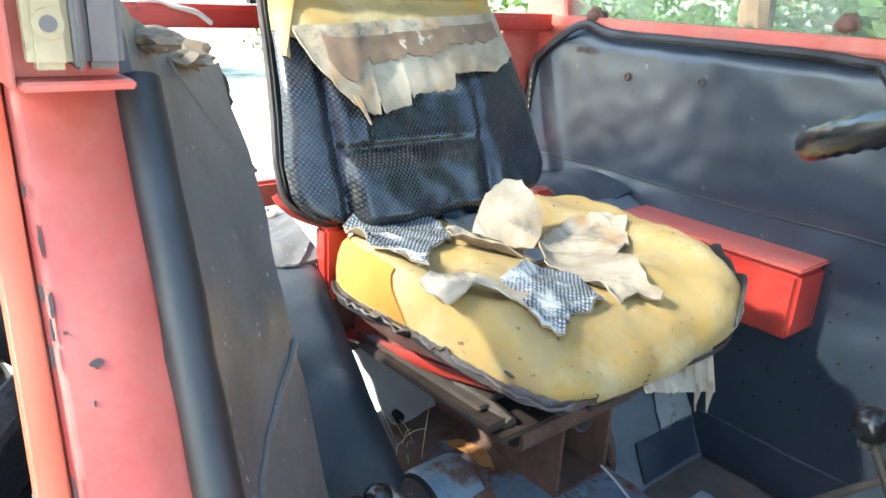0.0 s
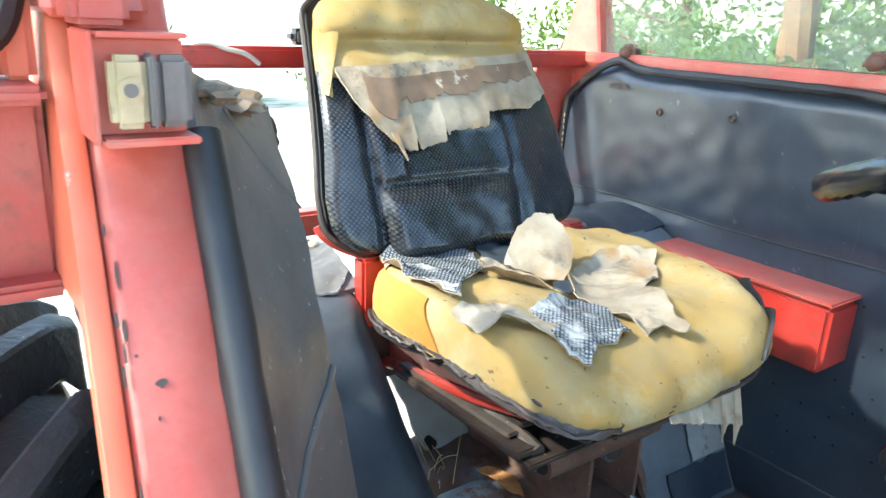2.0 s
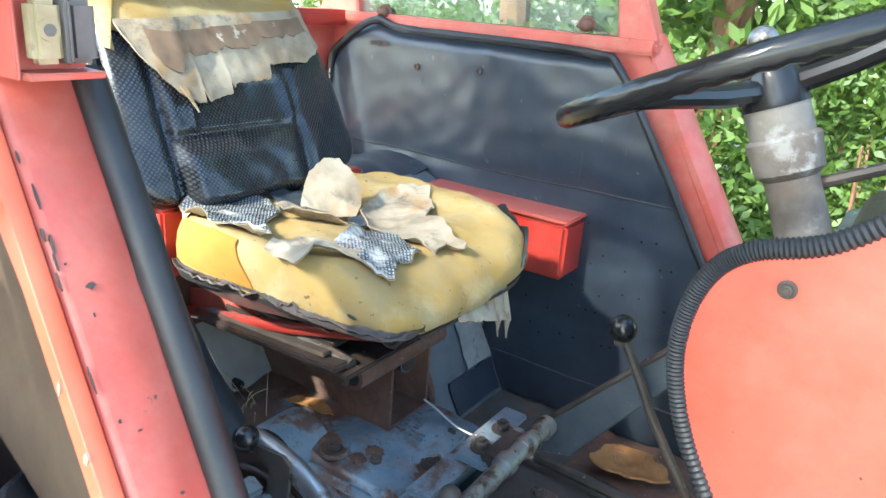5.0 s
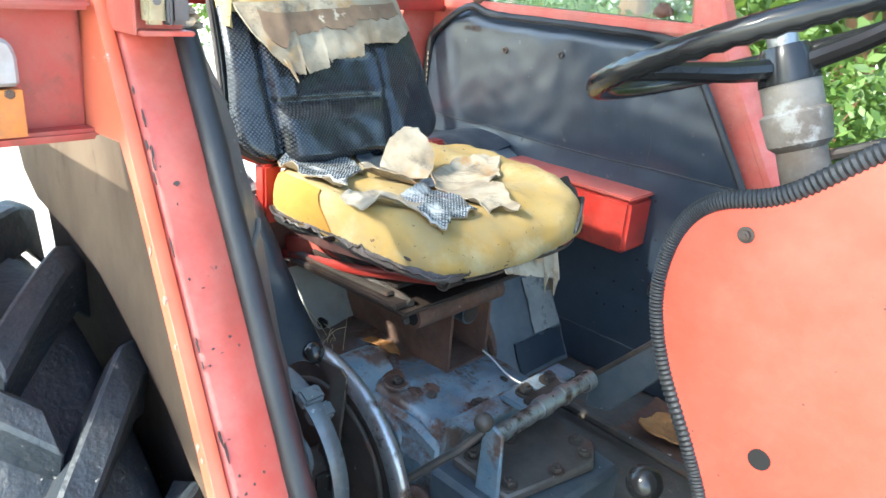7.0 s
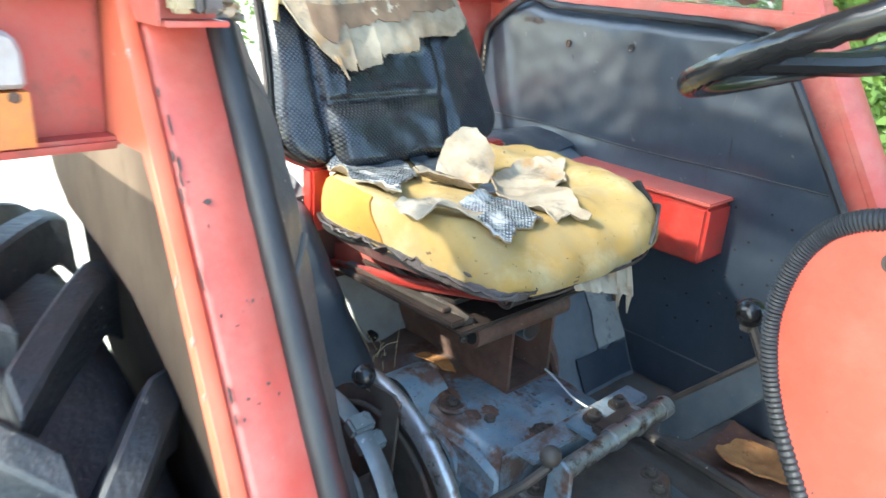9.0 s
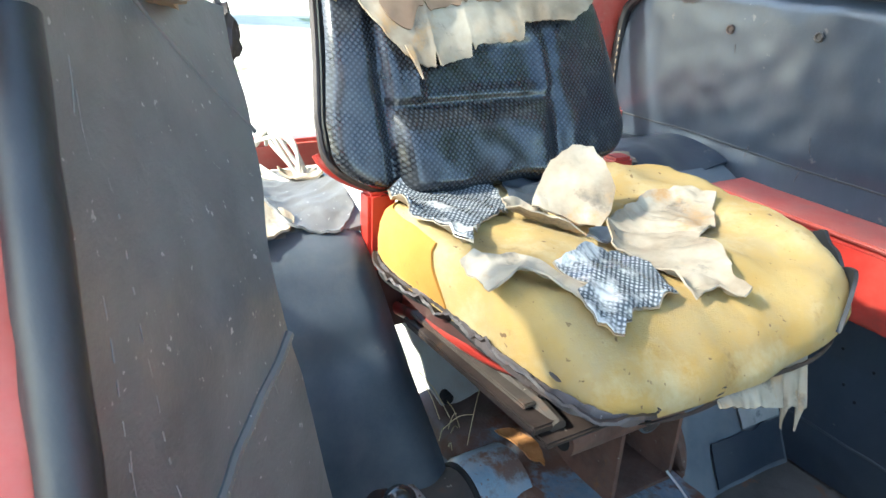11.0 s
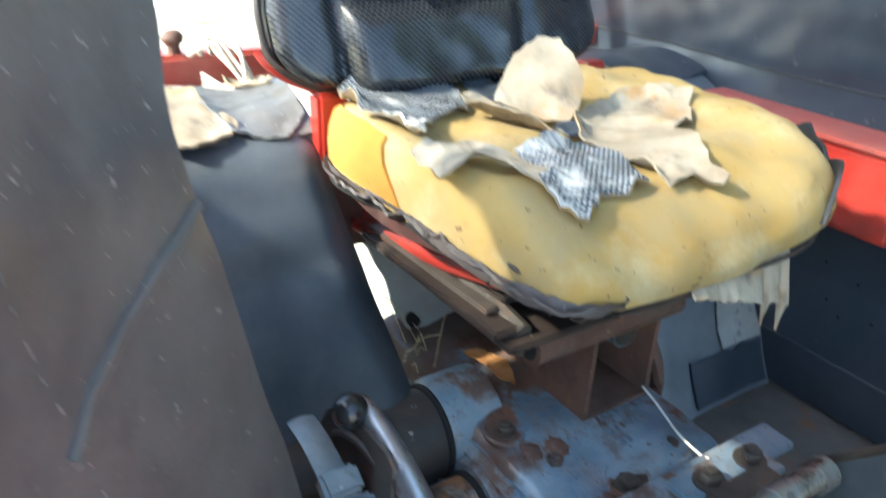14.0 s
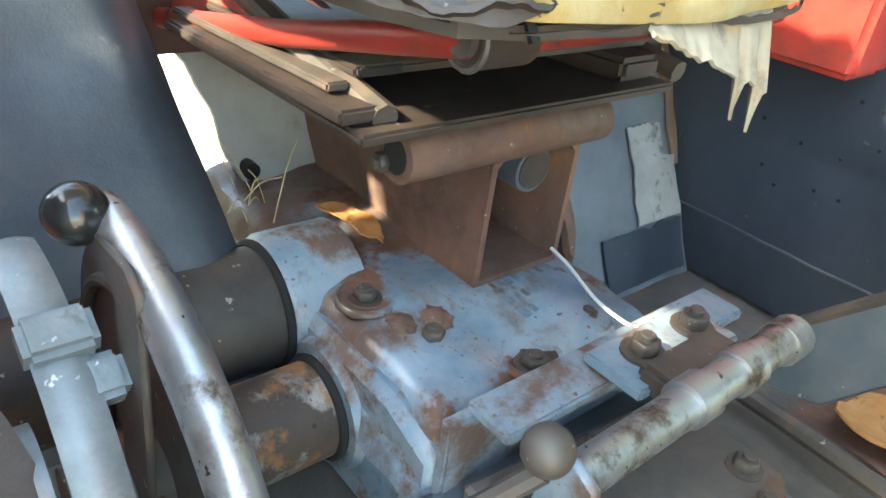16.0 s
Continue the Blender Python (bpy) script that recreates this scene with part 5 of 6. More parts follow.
torn_flap("torn_cloth", [(-1.27, -0.455), (-1.18, -0.435), (-1.12, -0.405), (-1.085, -0.43), (-1.055, -0.50), (-1.10, -0.56), (-1.25, -0.55)], CLOTH, arch_right, "pale padding showing through the torn cover", 36.0, 0.014, 0.011, arch_bed, 0.004)
torn_flap("torn_cloth", [(-1.34, -0.36), (-1.30, -0.305), (-1.22, -0.315), (-1.24, -0.36)], CLOTH, arch_right, "curled scrap of pale padding", 39.0, 0.03, 0.014, arch_bed, 0.004)


# ---- red box on the left wall ----
def tool_box():
    t = thing("tool_box", "red sheet-metal box fixed to the vinyl wall", "box", (-0.80, 0.56, 1.19))
    part("body", box((-1.04, 0.495, 1.205), (-0.583, 0.612, 1.352), 0.010, segments=3), BRIGHT_RED, t)
    part("lid", box((-1.045, 0.490, 1.353), (-0.580, 0.612, 1.362), 0.004), RED, t, "worn scratched lid")


tool_box()


# ---- steering ----
def steering_wheel():
    t = thing("steering_wheel", "worn black steering wheel on a grey column", "steering wheel", (0.05, 0, 1.45))
    c, n = Vector((-0.115, 0, 1.81)), Vector((-0.39, 0, 0.92)).normalized()
    a = Vector((0, 1, 0))
    b = n.cross(a)
    def ringpt(q, r, h=0):
        return c + (a * math.cos(q) + b * math.sin(q)) * r + n * h
    part("rim", tube([ringpt(q, 0.275) for q in np.linspace(0, 2 * math.pi, 120, endpoint=False)], 0.0165, 12, closed=True, wobble=lambda i, k: 1 + (0.10 * math.cos(i * math.pi) if k in (0, 1, 10, 11, 9) else 0)), PLASTIC, t, "glossy black rim with finger grips")
    for q in (0.5, math.pi - 0.5, -math.pi / 2):
        part("spoke", tube([ringpt(q, 0.03, -0.035), ringpt(q, 0.10, -0.028), ringpt(q, 0.2, -0.01), ringpt(q, 0.27, 0)], lambda s: 0.017 - 0.004 * s, 10), PLASTIC, t)
    part("hub", tube([c - n * 0.06, c - n * 0.02, c - n * 0.005], lambda s: 0.045 - 0.012 * s, 20), PLASTIC, t)
    part("cap", join(tube([c - n * 0.01, c + n * 0.025], 0.022, 16), ball(c + n * 0.03, 0.021, 1.0, 16)), STEEL, t, "bare metal cap nut")
    col = [c - n * d for d in (0.055, 0.10, 0.105, 0.15, 0.16, 0.30, 0.42)]
    rad = [0.043, 0.043, 0.050, 0.046, 0.036, 0.038, 0.040]
    part("column", tube(col, lambda s: rad[min(6, int(round(s * 6)))], 20), COLUMN, t, "grey painted steering column")
    part("bracket", box(c - n * 0.30 - Vector((0.05, 0.06, 0.03)), c - n * 0.30 + Vector((0.06, 0.06, 0.03)), 0.01), DARK_STEEL, t)
    part("stalk", tube([c - n * 0.17 + Vector((0.02, 0.02, 0)), c - n * 0.05 + Vector((0.30, 0.03, -0.0))], 0.009, 8), DARK_STEEL, t)


steering_wheel()


# ---- engine cowl side ----
def cowl():
    t = thing("engine_cowl", "faded red cowl panel with black rubber edging", "cowl", (0.4, -0.3, 0.9))
    line = smooth_path([(0.15, 0, 0.88), (0.075, 0, 1.10), (0.035, 0, 1.229), (0.0, 0, 1.302), (-0.055, 0, 1.40), (-0.082, 0, 1.482), (-0.083, 0, 1.55), (-0.065, 0, 1.605), (-0.03, 0, 1.638), (0.042, 0, 1.666), (0.125, 0, 1.734), (0.22, 0, 1.80), (0.40, 0, 1.85), (0.9, 0, 1.86)], 6)
    outline = [(p.x, p.z) for p in line] + [(1.5, 1.86), (1.5, 0.88)]
    bm = prism(outline, "y", -0.316, -0.306, 0)
    part("side_panel", bm, COWL_RED, t, "faded red side panel with dents")
    rib = smooth_path(line, 5)
    part("edging", tube([(p.x, -0.311, p.z) for p in rib], 0.0115, 10, wobble=lambda i, k: 1 + 0.09 * math.cos(i * math.pi)), RUBBER, t, "ribbed rubber edge trim")
    part("dash", prism([(0.10, 0.9), (0.02, 1.45), (0.03, 1.60), (0.20, 1.72), (0.42, 1.80), (1.45, 1.80), (1.45, 0.9)], "y", -0.29, 0.30, 0.01), DARK_STEEL, t, "dark console behind the panel")
    part("dash_top", box((0.0, -0.29, 1.60), (0.20, 0.28, 1.615), 0.004, (0, -25, 0)), ZINC, t, "pale dash plate")
    part("panel_bolt", hexbolt((0.010, -0.317, 1.609), 0.007, 0.006, "-y"), DARK_STEEL, t)
    rk = random.Random(4)
    specks = [chip(rk.uniform(-0.03, 0.45), -0.3165, rk.uniform(1.15, 1.60), rk.uniform(0.0008, 0.003), rk.uniform(0.0006, 0.0018), 300 + i, Vector((0, -1, 0))) for i in range(26)]
    part("chip_or_sun_fleck", join(*specks), DARK_STEEL, t, "small dark chips in the paint")["kind"] = "stuff"
    part("hole", tube([(0.089, -0.3175, 1.337), (0.089, -0.312, 1.337)], 0.014, 18), DARK, t)


cowl()


# ---- gear levers ----
def lever(path, r, knob, kr, label, flat=1.0):
    t = thing("gear_lever", label, "lever", path[-1], "gear levers")
    part("rod", tube(smooth_path(path, 6), r, 10), DARK_STEEL, t)
    part("knob", ball(knob, kr, flat, 24), PLASTIC, t, "glossy black ball knob")
    part("collar", tube([Vector(knob) - Vector((0, 0, kr * 1.25)), Vector(knob) - Vector((0, 0, kr * 0.8))], r * 1.4, 10), DARK_STEEL, t)


lever([(-0.29, 0.138, 1.29), (-0.25, 0.14, 1.22), (-0.20, 0.14, 1.13), (-0.12, 0.14, 1.01), (-0.04, 0.13, 0.88), (0.0, 0.12, 0.78)], 0.009, (-0.29, 0.136, 1.302), 0.027, "long bent gear lever with black ball knob")
lever([(-0.075, -0.245, 1.15), (-0.05, -0.22, 1.05), (0.0, -0.16, 0.90), (0.02, -0.12, 0.78)], 0.009, (-0.077, -0.245, 1.16), 0.029, "short gear lever with black ball knob")


# ---- transmission ----
def transmission():
    t = thing("transmission_housing", "blue-grey cast transmission housing, rusty on top", "gearbox", (-0.75, 0, 0.77))
    def top(u, v):
        x = -1.10 + 0.56 * u
        y = -0.215 + 0.36 * v
        z = 0.985 - 0.025 * u + 0.012 * math.sin(v * 3) + ripple(x, y, 0, 10, 0.014) + ripple(x, y, 3, 30, 0.004)
        edge = max(0.0, (0.12 - v) / 0.12)
        z -= 0.09 * edge ** 2
        z -= 0.05 * max(0.0, (u - 0.9) / 0.1) ** 2
        return (x, y, z)
    body = part("casting", sheet(top, 50, 40, 0.03), RUSTY_BLUE, t)
    part("side_wall", prism([(-1.10, 0.77), (-0.545, 0.77), (-0.545, 0.93), (-0.62, 0.955), (-1.10, 0.955)], "y", -0.205, 0.14, 0.012), BLUE, t)
    for cx, cz, r0, r1, mat, y1 in ((-0.855, 0.925, 0.085, 0.073, DARK_STEEL, -0.50), (-0.725, 0.868, 0.078, 0.055, PITTED_TUBE, -0.42)):
        part("boss", tube([(cx, -0.12, cz), (cx, -0.205, cz), (cx, -0.215, cz)], lambda s, r0=r0: r0 if s < 0.9 else r0 * 0.94, 28), BLUE, t)
        part("joint_ring", tube([(cx + (r1 + 0.002) * math.cos(a), -0.219, cz + (r1 + 0.002) * math.sin(a)) for a in np.linspace(0, 2 * math.pi, 36, endpoint=False)], 0.0055, 8, closed=True, up=(0, 1, 0)), DARK, t)
        part("shaft_housing", tube([(cx, -0.205, cz), (cx, y1, cz)], r1, 28), mat, t, "rusty shaft tube" if mat is PITTED_TUBE else "greasy dark shaft tube")
    for bx, by, bz, r in ((-0.745, -0.150, 0.985, 0.018), (-0.585, -0.045, 0.972, 0.020), (-0.66, -0.12, 0.975, 0.018), (-0.60, 0.06, 0.972, 0.018)):
        big = r >= 0.02
        part("boss_ring", tube([(bx + r * 1.7 * math.cos(a), by + r * 1.7 * math.sin(a), bz - 0.008) for a in np.linspace(0, 2 * math.pi, 26, endpoint=False)], 0.0045, 8, closed=True, wobble=lambda i, k: 1 + 0.25 * noise.noise(Vector((i * 0.7, k, bx * 9)))), RUSTY_BLUE, t)
        part("spot_face", tube([(bx, by, bz - 0.012), (bx, by, bz - 0.006)], r * 1.6, 24), DARK_RUST if big else RUST, t)
        part("bolt", hexbolt((bx + (0.012 if big else 0), by - (0.008 if big else 0), bz - 0.007), r * 0.75, 0.013), DARK_STEEL, t)
    # cast marks that cannot be read
    for row in range(3):
        for i in range(6 - row):
            part("cast_mark", box((-0.70 + 0.028 * row, -0.01 + 0.013 * i, 0.972), (-0.685 + 0.028 * row, -0.002 + 0.013 * i, 0.9795), 0.001), BLUE, t)
    part("flat_bar", box((-0.545, -0.175, 0.985), (-0.49, 0.20, 0.999), 0.003), BLUE, t, "blue-grey flat bar")
    part("front_face", box((-0.55, -0.20, 0.80), (-0.535, 0.18, 0.985), 0.003), BLUE, t)
    # Thin sheet that paints a dapple of sun on the rusty casting.
    torn_flap("sunlit_rust_patch", [(-0.93, -0.105), (-0.915, -0.06), (-0.87, -0.055), (-0.81, -0.082), (-0.84, -0.095), (-0.89, -0.095)], SUNLIT_ORANGE_RUST, t, "patch of rust with a spot of sun put into its orange", 41.0, 0.006, 0.010, lambda x, y: 0.987)
    for i, (gx0, gy0, gr) in enumerate(((-0.97, -0.11, 0.045), (-0.90, -0.13, 0.035), (-0.82, -0.12, 0.03), (-0.78, -0.135, 0.022), (-0.68, -0.10, 0.02), (-0.69, -0.14, 0.018))):
        torn_tuft("grime", (gx0, gy0, 0.976), (gr, gr * 0.8, 0.006), RUST, t, 60.0 + 3 * i)


transmission()


def cover_plate():
    t = thing("gearbox_cover", "rusty bolted cover plate in front of the gearbox", "cover", (-0.42, -0.05, 0.77))
    part("base", prism([(-0.55, -0.23), (-0.30, -0.23), (-0.28, 0.10), (-0.55, 0.14)], "z", 0.77, 0.90, 0.012), ARM_GREY, t)
    part("plate", prism([(-0.52, -0.19), (-0.36, -0.20), (-0.31, 0.03), (-0.35, 0.09), (-0.49, 0.10)], "z", 0.90, 0.925, 0.005), GREASY_RED, t)
    for x, y in ((-0.49, -0.16), (-0.38, -0.17), (-0.345, -0.06), (-0.34, 0.03), (-0.44, -0.165), (-0.48, -0.05), (-0.38, 0.06)):
        part("bolt", hexbolt((x, y, 0.925), 0.013, 0.014), DARK_STEEL, t)


cover_plate()


def shaft_bar():
    t = thing("lever_shaft", "worn bare steel cross shaft with clamp block", "shaft", (-0.42, -0.03, 0.99))
    part("clamp_plate", box((-0.525, -0.045, 1.001), (-0.455, 0.125, 1.014), 0.003), BLUE, t, "clamp plate with rust")
    part("block", box((-0.475, -0.03, 1.0), (-0.42, 0.09, 1.03), 0.006), DARK_STEEL, t)
    for x, y in ((-0.492, 0.005), (-0.492, 0.09)):
        part("bolt", hexbolt((x, y, 1.014), 0.016, 0.018), DARK_STEEL, t)
    part("shaft", tube([(-0.41, -0.20, 1.036), (-0.41, 0.13, 1.046)], 0.018, 20), STEEL, t)
    for y in (-0.045, 0.03, 0.115):
        part("collar", tube([(-0.41, y - 0.014, 1.042), (-0.41, y + 0.014, 1.043)], 0.0225, 20), STEEL, t)
    part("ball", ball((-0.416, -0.228, 1.080), 0.0195, 1.0, 20), DARK_STEEL, t, "rusty ball end")
    part("end_bracket", prism([(-0.44, 0.90), (-0.38, 0.90), (-0.385, 1.05), (-0.41, 1.062), (-0.435, 1.05)], "y", -0.205, -0.195, 0.003), BLUE, t)
    part("rod", tube([(-0.416, -0.228, 1.06), (-0.44, -0.26, 1.02), (-0.52, -0.34, 0.93), (-0.60, -0.40, 0.84)], 0.009, 8), DARK_STEEL, t)


shaft_bar()


def beam():
    t = thing("brake_arm", "blue-grey flat steel arm beside the levers", "arm", (-0.38, 0.14, 0.95))
    part("blade", prism([(-0.44, 0.94), (-0.43, 1.022), (-0.17, 1.312), (-0.04, 1.44), (-0.02, 1.40), (-0.15, 1.255), (-0.37, 0.958)], "y", 0.174, 0.186, 0.003), ARM_GREY, t)
    part("edge", tube([(-0.43, 0.178, 1.024), (-0.17, 0.178, 1.314), (-0.04, 0.178, 1.442)], 0.007, 8), DARK_STEEL, t)


beam()


# ---- left of the gearbox: quadrant with levers ----
def quadrant():
    t = thing("hydraulic_quadrant", "polished curved quadrant with black knob lever", "control", (-0.60, -0.43, 0.77))
    c, r = Vector((-0.66, -0.42, 0.94)), 0.235
    arc = [c + Vector((r * math.cos(q), 0, r * math.sin(q))) for q in np.linspace(radians(96), radians(-35), 50)]
    part("guide", tube(arc, 0.016, 14, flat=1.35), STEEL, t, "polished curved guide bar")
    part("plate", tube([c + Vector((0, 0.012, 0)), c + Vector((0, 0.018, 0))], 0.205, 48), DARK_STEEL, t, "dark dirty disc")
    part("inner_ring", tube([c + Vector((0.17 * math.cos(q), 0.006, 0.17 * math.sin(q))) for q in np.linspace(0, 2 * math.pi, 48, endpoint=False)], 0.006, 8, closed=True, up=(0, 1, 0)), DARK_STEEL, t)
    part("hub", tube([c + Vector((0, -0.06, 0)), c + Vector((0, 0.03, 0))], 0.035, 20), DARK_STEEL, t)
    k = Vector((-0.669, -0.44, 1.19))
    part("lever_arm", prism([(-0.672, 1.182), (-0.592, 1.190), (-0.574, 1.178), (-0.592, 1.03), (-0.615, 0.90), (-0.672, 0.90), (-0.646, 1.03), (-0.622, 1.152), (-0.67, 1.168)], "y", -0.436, -0.430, 0.002), DARK_STEEL, t, "flat greasy lever arm")
    part("knob", ball(k, 0.0215, 1.0, 24), PLASTIC, t, "black ball knob")
    c2 = Vector((-0.72, -0.48, 0.95))
    def band(u, v):
        q = radians(98 - 130 * u)
        r2 = 0.188 + 0.004 * math.sin(math.pi * v)
        return (c2.x + r2 * math.cos(q), -0.489 + 0.034 * v, c2.z + r2 * math.sin(q))
    part("second_guide", sheet(band, 50, 6, 0.008), ZINC, t, "pale cast guide")
    part("stop", box((-0.655, -0.492, 1.106), (-0.622, -0.446, 1.134), 0.005, (0, 28, 0)), ZINC, t)
    part("stop", box((-0.634, -0.486, 1.078), (-0.602, -0.436, 1.106), 0.005, (0, 36, 0)), ZINC, t)
    part("thumb_nut", tube([(-0.632, -0.503, 1.01), (-0.632, -0.494, 1.01)], 0.042, 28), ZINC, t)
    part("bracket", box((-0.70, -0.47, 0.77), (-0.62, -0.41, 0.95), 0.006), DARK_STEEL, t)


quadrant()


# ---- small things ----
def cable(name, pts, r, mat, label, category, base):
    t = thing(name, label, category, base)
    part("strand", tube(smooth_path(pts, 8), r, 8), mat, t)
    return t


cable("white_cable", [(-0.70, 0.098, 0.998), (-0.66, 0.088, 0.996), (-0.60, 0.070, 0.99), (-0.55, 0.058, 0.994), (-0.53, 0.056, 1.0)], 0.0022, WHITE_WIRE, "white plastic strip lying on the gearbox", "cable", (-0.6, 0.07, 1.0))
cable("floor_rod", [(-0.62, 0.34, 0.80), (-0.42, 0.335, 0.80), (-0.20, 0.325, 0.80), (0.10, 0.31, 0.80)], 0.014, DARK_STEEL, "dark greasy rod along the floor", "rod", (-0.3, 0.33, 0.79))
cable("brown_hose", [(-0.78, 0.19, 0.80), (-0.75, 0.20, 0.93), (-0.78, 0.17, 1.05), (-0.85, 0.14, 1.13)], 0.013, RUST, "perished brown hose rising behind the channel", "hose", (-0.78, 0.19, 0.78))
cable("floor_hose", [(-0.62, -0.32, 0.80), (-0.56, -0.25, 0.84), (-0.48, -0.26, 0.80), (-0.40, -0.30, 0.79)], 0.012, RUST, "rusty brown hose under the ball end", "hose", (-0.55, -0.28, 0.78))
for i in range(5):
    a = i * 0.9
    cable("twine", [(-1.40, -0.40 + 0.02 * i, 1.44), (-1.34, -0.37, 1.47 + 0.02 * math.sin(a)), (-1.30, -0.34, 1.44 + 0.03 * math.cos(a)), (-1.26, -0.35 + 0.02 * math.sin(a), 1.40), (-1.32, -0.40, 1.425 - 0.01 * i)], 0.004, ROPE, "loose loop of dirty white twine", "twine", (-1.33, -0.37, 1.42))
cable("twine", [(-1.45, -0.47, 1.803), (-1.44, -0.44, 1.806), (-1.432, -0.41, 1.795), (-1.432, -0.37, 1.785), (-1.435, -0.34, 1.765)], 0.005, ROPE, "dirty white twine tied to the rail", "twine", (-1.40, -0.47, 1.78))
plate = thing("floor_scrap", "rusty orange scrap sheet on the floor", "scrap", (-0.25, 0.45, 0.77))
part("sheet", sheet(lambda u, v: (-0.45 + 0.45 * u, 0.37 + 0.22 * v, 0.780 + ripple(u * 3, v * 3, 1, 1.3, 0.02) + 0.006), 16, 10, 0.004), RUST, plate)
curled_patch("flake", [(-0.40, 0.40), (-0.30, 0.39), (-0.22, 0.44), (-0.26, 0.52), (-0.38, 0.50)], SUNLIT_ORANGE_RUST, plate, 0.015, 61.0, "orange rusty flake", 0.012, bed=lambda x, y: 0.795)


def straw_wisp():
    t = thing("straw", "wisp of dry straw caught beside the gearbox", "straw", (-0.95, -0.16, 0.98))
    r = random.Random(12)
    for i in range(9):
        p = Vector((-0.98 + r.uniform(-0.05, 0.06), -0.17 + r.uniform(-0.03, 0.04), 0.985))
        d = Vector((r.uniform(-0.08, 0.08), r.uniform(-0.05, 0.07), r.uniform(0.02, 0.08)))
        part("stalk", tube(smooth_path([p, p + d * 0.5 + Vector((0, 0, 0.012)), p + d], 4), 0.0009, 5), STRAW, t)


straw_wisp()


# ---- trees and hedge ----
def leaf_cloud(centre, radius, count, size, seed, squash=(1, 1, 1)):
    rng = np.random.default_rng(seed)
    d = rng.normal(size=(count, 3))
    d /= np.linalg.norm(d, axis=1)[:, None]
    lump = np.array([noise.noise(Vector(v) * 2.3 + Vector((seed, 0, 0))) for v in d])
    rr = radius * (0.45 + 0.55 * rng.random(count) ** 0.5) * (1 + 0.45 * lump)
    p = np.array(centre) + d * rr[:, None] * np.array(squash)
    a = rng.normal(size=(count, 3))
    a /= np.linalg.norm(a, axis=1)[:, None]
    b = np.cross(a, rng.normal(size=(count, 3)))
    b /= np.linalg.norm(b, axis=1)[:, None]
    s = size * (0.6 + 0.8 * rng.random(count))[:, None]
    v = np.stack([p - a * s, p + b * s * 0.45, p + a * s, p - b * s * 0.45], 1).reshape(-1, 3)
    return v


def tree(at, height, crown, seed, count, size):
    t = thing("tree", "broadleaf tree with dense green summer crown", "tree", at, "trees beside the tractor")
    x, y, z = at
    rng = random.Random(seed)
    lean = (rng.uniform(-0.2, 0.2), rng.uniform(-0.2, 0.2))
    spine = [(x, y, -0.1), (x + lean[0] * 0.3, y, height * 0.3), (x + lean[0], y + lean[1], height * 0.65), (x + lean[0], y + lean[1], height)]
    part("trunk", tube(smooth_path(spine, 6), lambda s: 0.16 * (1 - 0.75 * s), 10, wobble=lambda i, k: 1 + 0.2 * noise.noise(Vector((i, k, seed)))), BARK, t)
    for i in range(7):
        h = height * (0.25 + 0.09 * i)
        q = rng.uniform(0, 2 * math.pi)
        e = crown * rng.uniform(0.6, 0.95)
        part("limb", tube(smooth_path([(x, y, h), (x + e * 0.5 * math.cos(q), y + e * 0.5 * math.sin(q), h + 0.25), (x + e * math.cos(q), y + e * math.sin(q), h + 0.7)], 4), lambda s: 0.05 * (1 - 0.8 * s), 6), BARK, t)
    vs = []
    for i in range(16):
        q, e = rng.uniform(0, 2 * math.pi), crown * rng.uniform(0.1, 0.85)
        vs.append(leaf_cloud((x + e * math.cos(q), y + e * math.sin(q), height * rng.uniform(0.12, 1.0)), crown * rng.uniform(0.35, 0.6), count // 16, size, seed * 31 + i, (1, 1, 0.75)))
    v = np.concatenate(vs)
    v[:, 2] = np.maximum(v[:, 2], 0.05)
    me = bpy.data.meshes.new("crown")
    me.from_pydata((v * K - np.array(at) * K).tolist(), [], np.arange(len(v)).reshape(-1, 4).tolist())
    me.materials.append(LEAVES)
    ob = new("crown", me)
    ob.parent = t
    ob["label"] = "uneven crown of small green leaves"


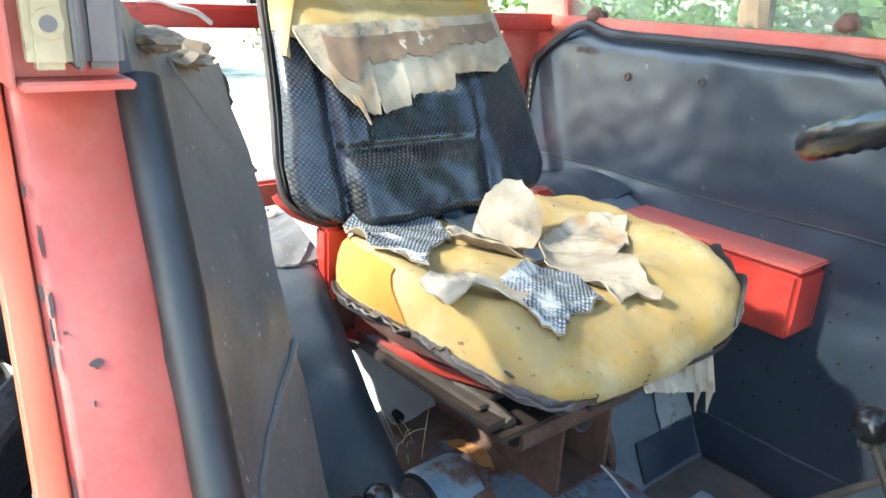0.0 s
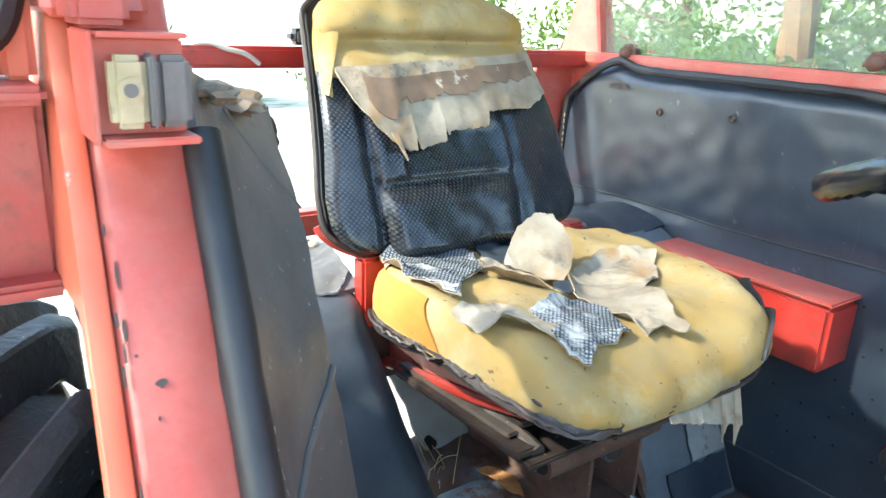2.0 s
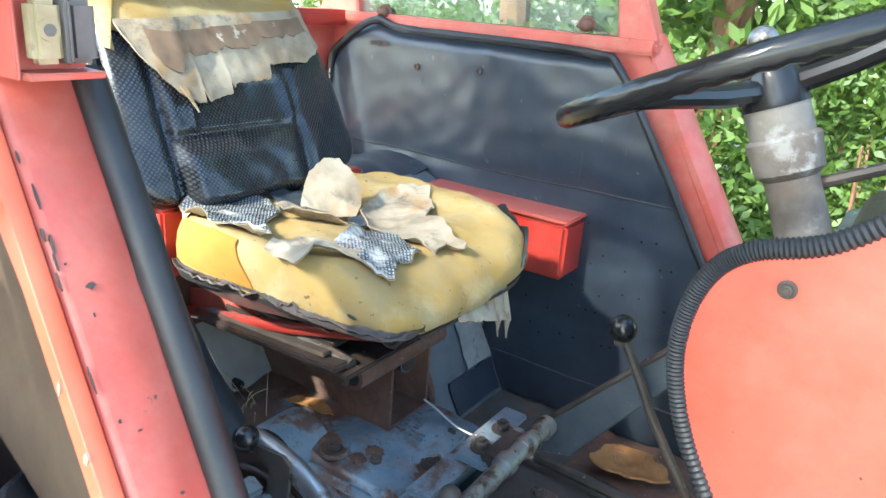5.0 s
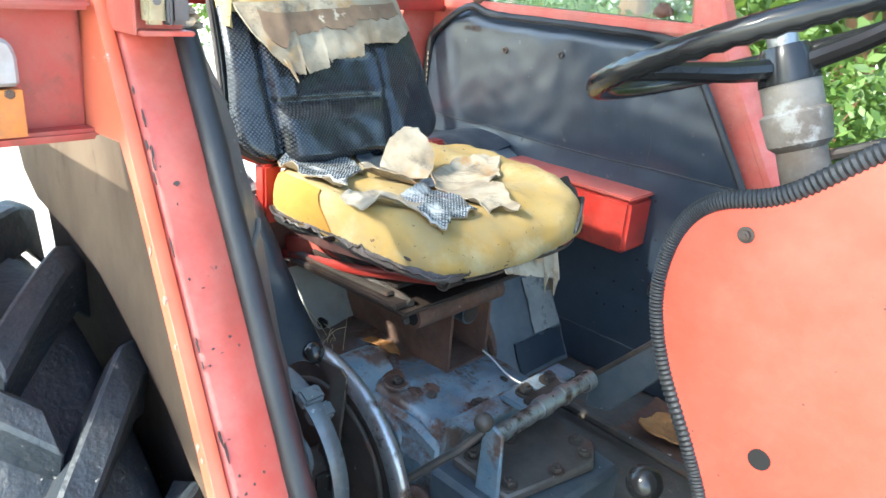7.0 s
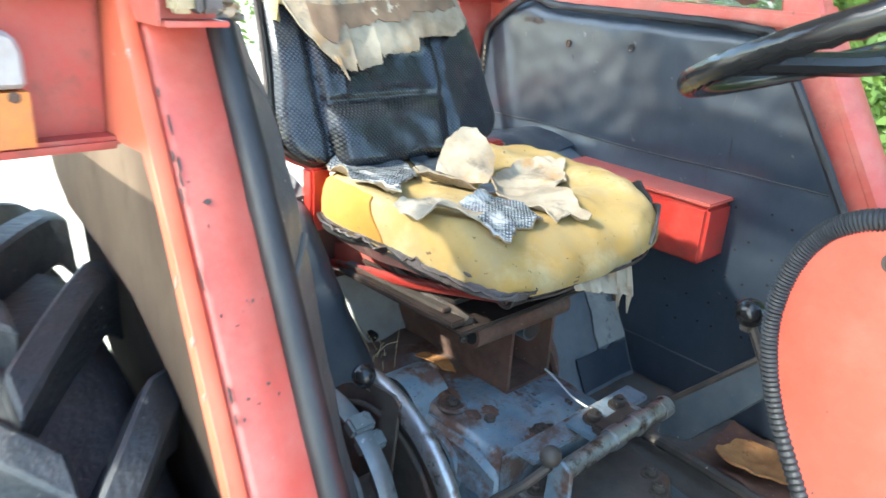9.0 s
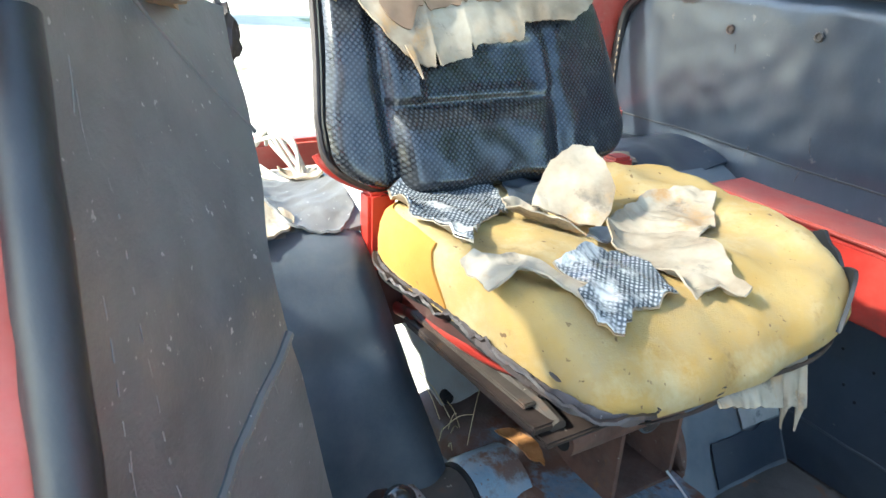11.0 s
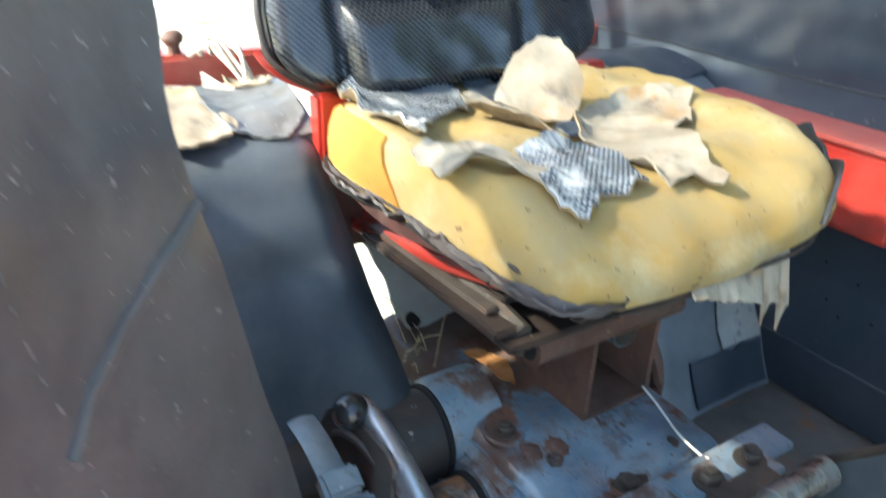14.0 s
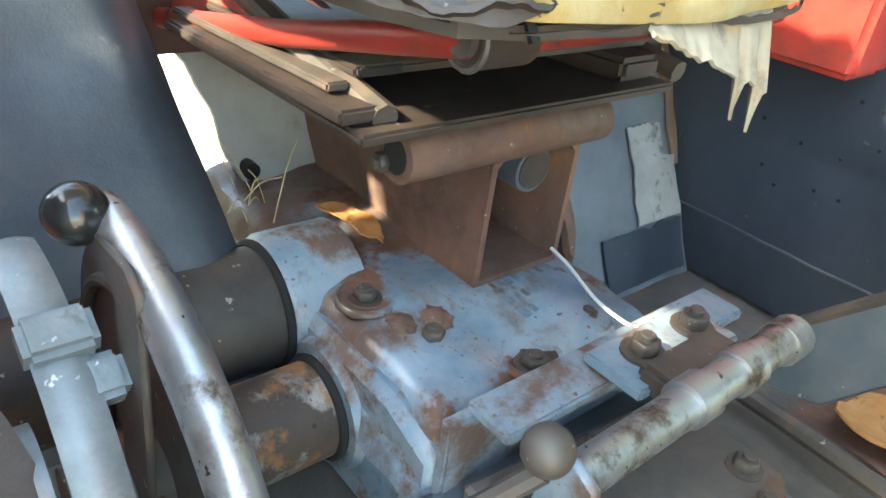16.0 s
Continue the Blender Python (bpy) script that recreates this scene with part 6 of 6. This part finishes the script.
for i, (x, y, h, c) in enumerate(((-3.0, 4.5, 10.0, 2.3), (-1.3, 4.6, 10.4, 2.3), (0.6, 4.3, 10.2, 2.3), (-2.4, 6.8, 9.5, 2.6), (0.4, 7.0, 9.5, 2.6), (3.0, 4.6, 6.0, 2.2), (-7.0, 8.5, 5.5, 2.4), (-13.0, 7.0, 5.0, 2.4), (-16.0, 1.5, 4.0, 1.6), (-4.5, 10.5, 6.0, 2.6), (-1.0, 11.5, 6.5, 2.8), (2.8, 10.0, 6.0, 2.6))):
    tree((x, y, 0), h, c, i + 1, 13000 if h > 8 else 8000, 0.085)


# Unseen tree in the sun's path, added to dim and dapple the light on the tractor.
tree((-1.9, -8.2, 0), 9.6, 2.7, 77, 6500, 0.085)


def bush(at, r, h, seed, count=8000):
    t = thing("bush", "leafy green bush at the edge of the yard", "bush", at, "bushes beside the tractor")
    rng = random.Random(seed)
    for i in range(5):
        q = rng.uniform(0, 2 * math.pi)
        part("stem", tube(smooth_path([(at[0], at[1], -0.05), (at[0] + r * 0.3 * math.cos(q), at[1] + r * 0.3 * math.sin(q), h * 0.4), (at[0] + r * 0.7 * math.cos(q), at[1] + r * 0.7 * math.sin(q), h * 0.9)], 4), lambda w: 0.022 * (1 - 0.7 * w), 6), BARK, t)
    vs = [leaf_cloud((at[0] + r * rng.uniform(-0.7, 0.7), at[1] + r * rng.uniform(-0.6, 0.6), h * rng.uniform(0.15, 0.85)), r * rng.uniform(0.4, 0.65), count // 8, 0.036, seed * 17 + i, (1, 1, 0.8)) for i in range(8)]
    v = np.concatenate(vs)
    v[:, 2] = np.maximum(v[:, 2], 0.03)
    me = bpy.data.meshes.new("foliage")
    me.from_pydata((v * K - np.array(at) * K).tolist(), [], np.arange(len(v)).reshape(-1, 4).tolist())
    me.materials.append(LEAVES)
    ob = new("foliage", me)
    ob.parent = t
    ob["label"] = "loose clumps of small green leaves"


for i, (x, y, r, h) in enumerate(((-2.6, 3.6, 1.0, 1.9), (-1.3, 3.4, 0.9, 1.7), (-0.1, 3.3, 0.8, 1.5), (0.7, 3.1, 0.8, 1.9), (1.7, 2.9, 0.9, 1.8), (2.8, 3.2, 1.0, 2.0), (0.4, 4.2, 1.1, 2.3), (-4.2, 4.2, 1.1, 2.0))):
    bush((x, y, 0), r, h, i + 40)
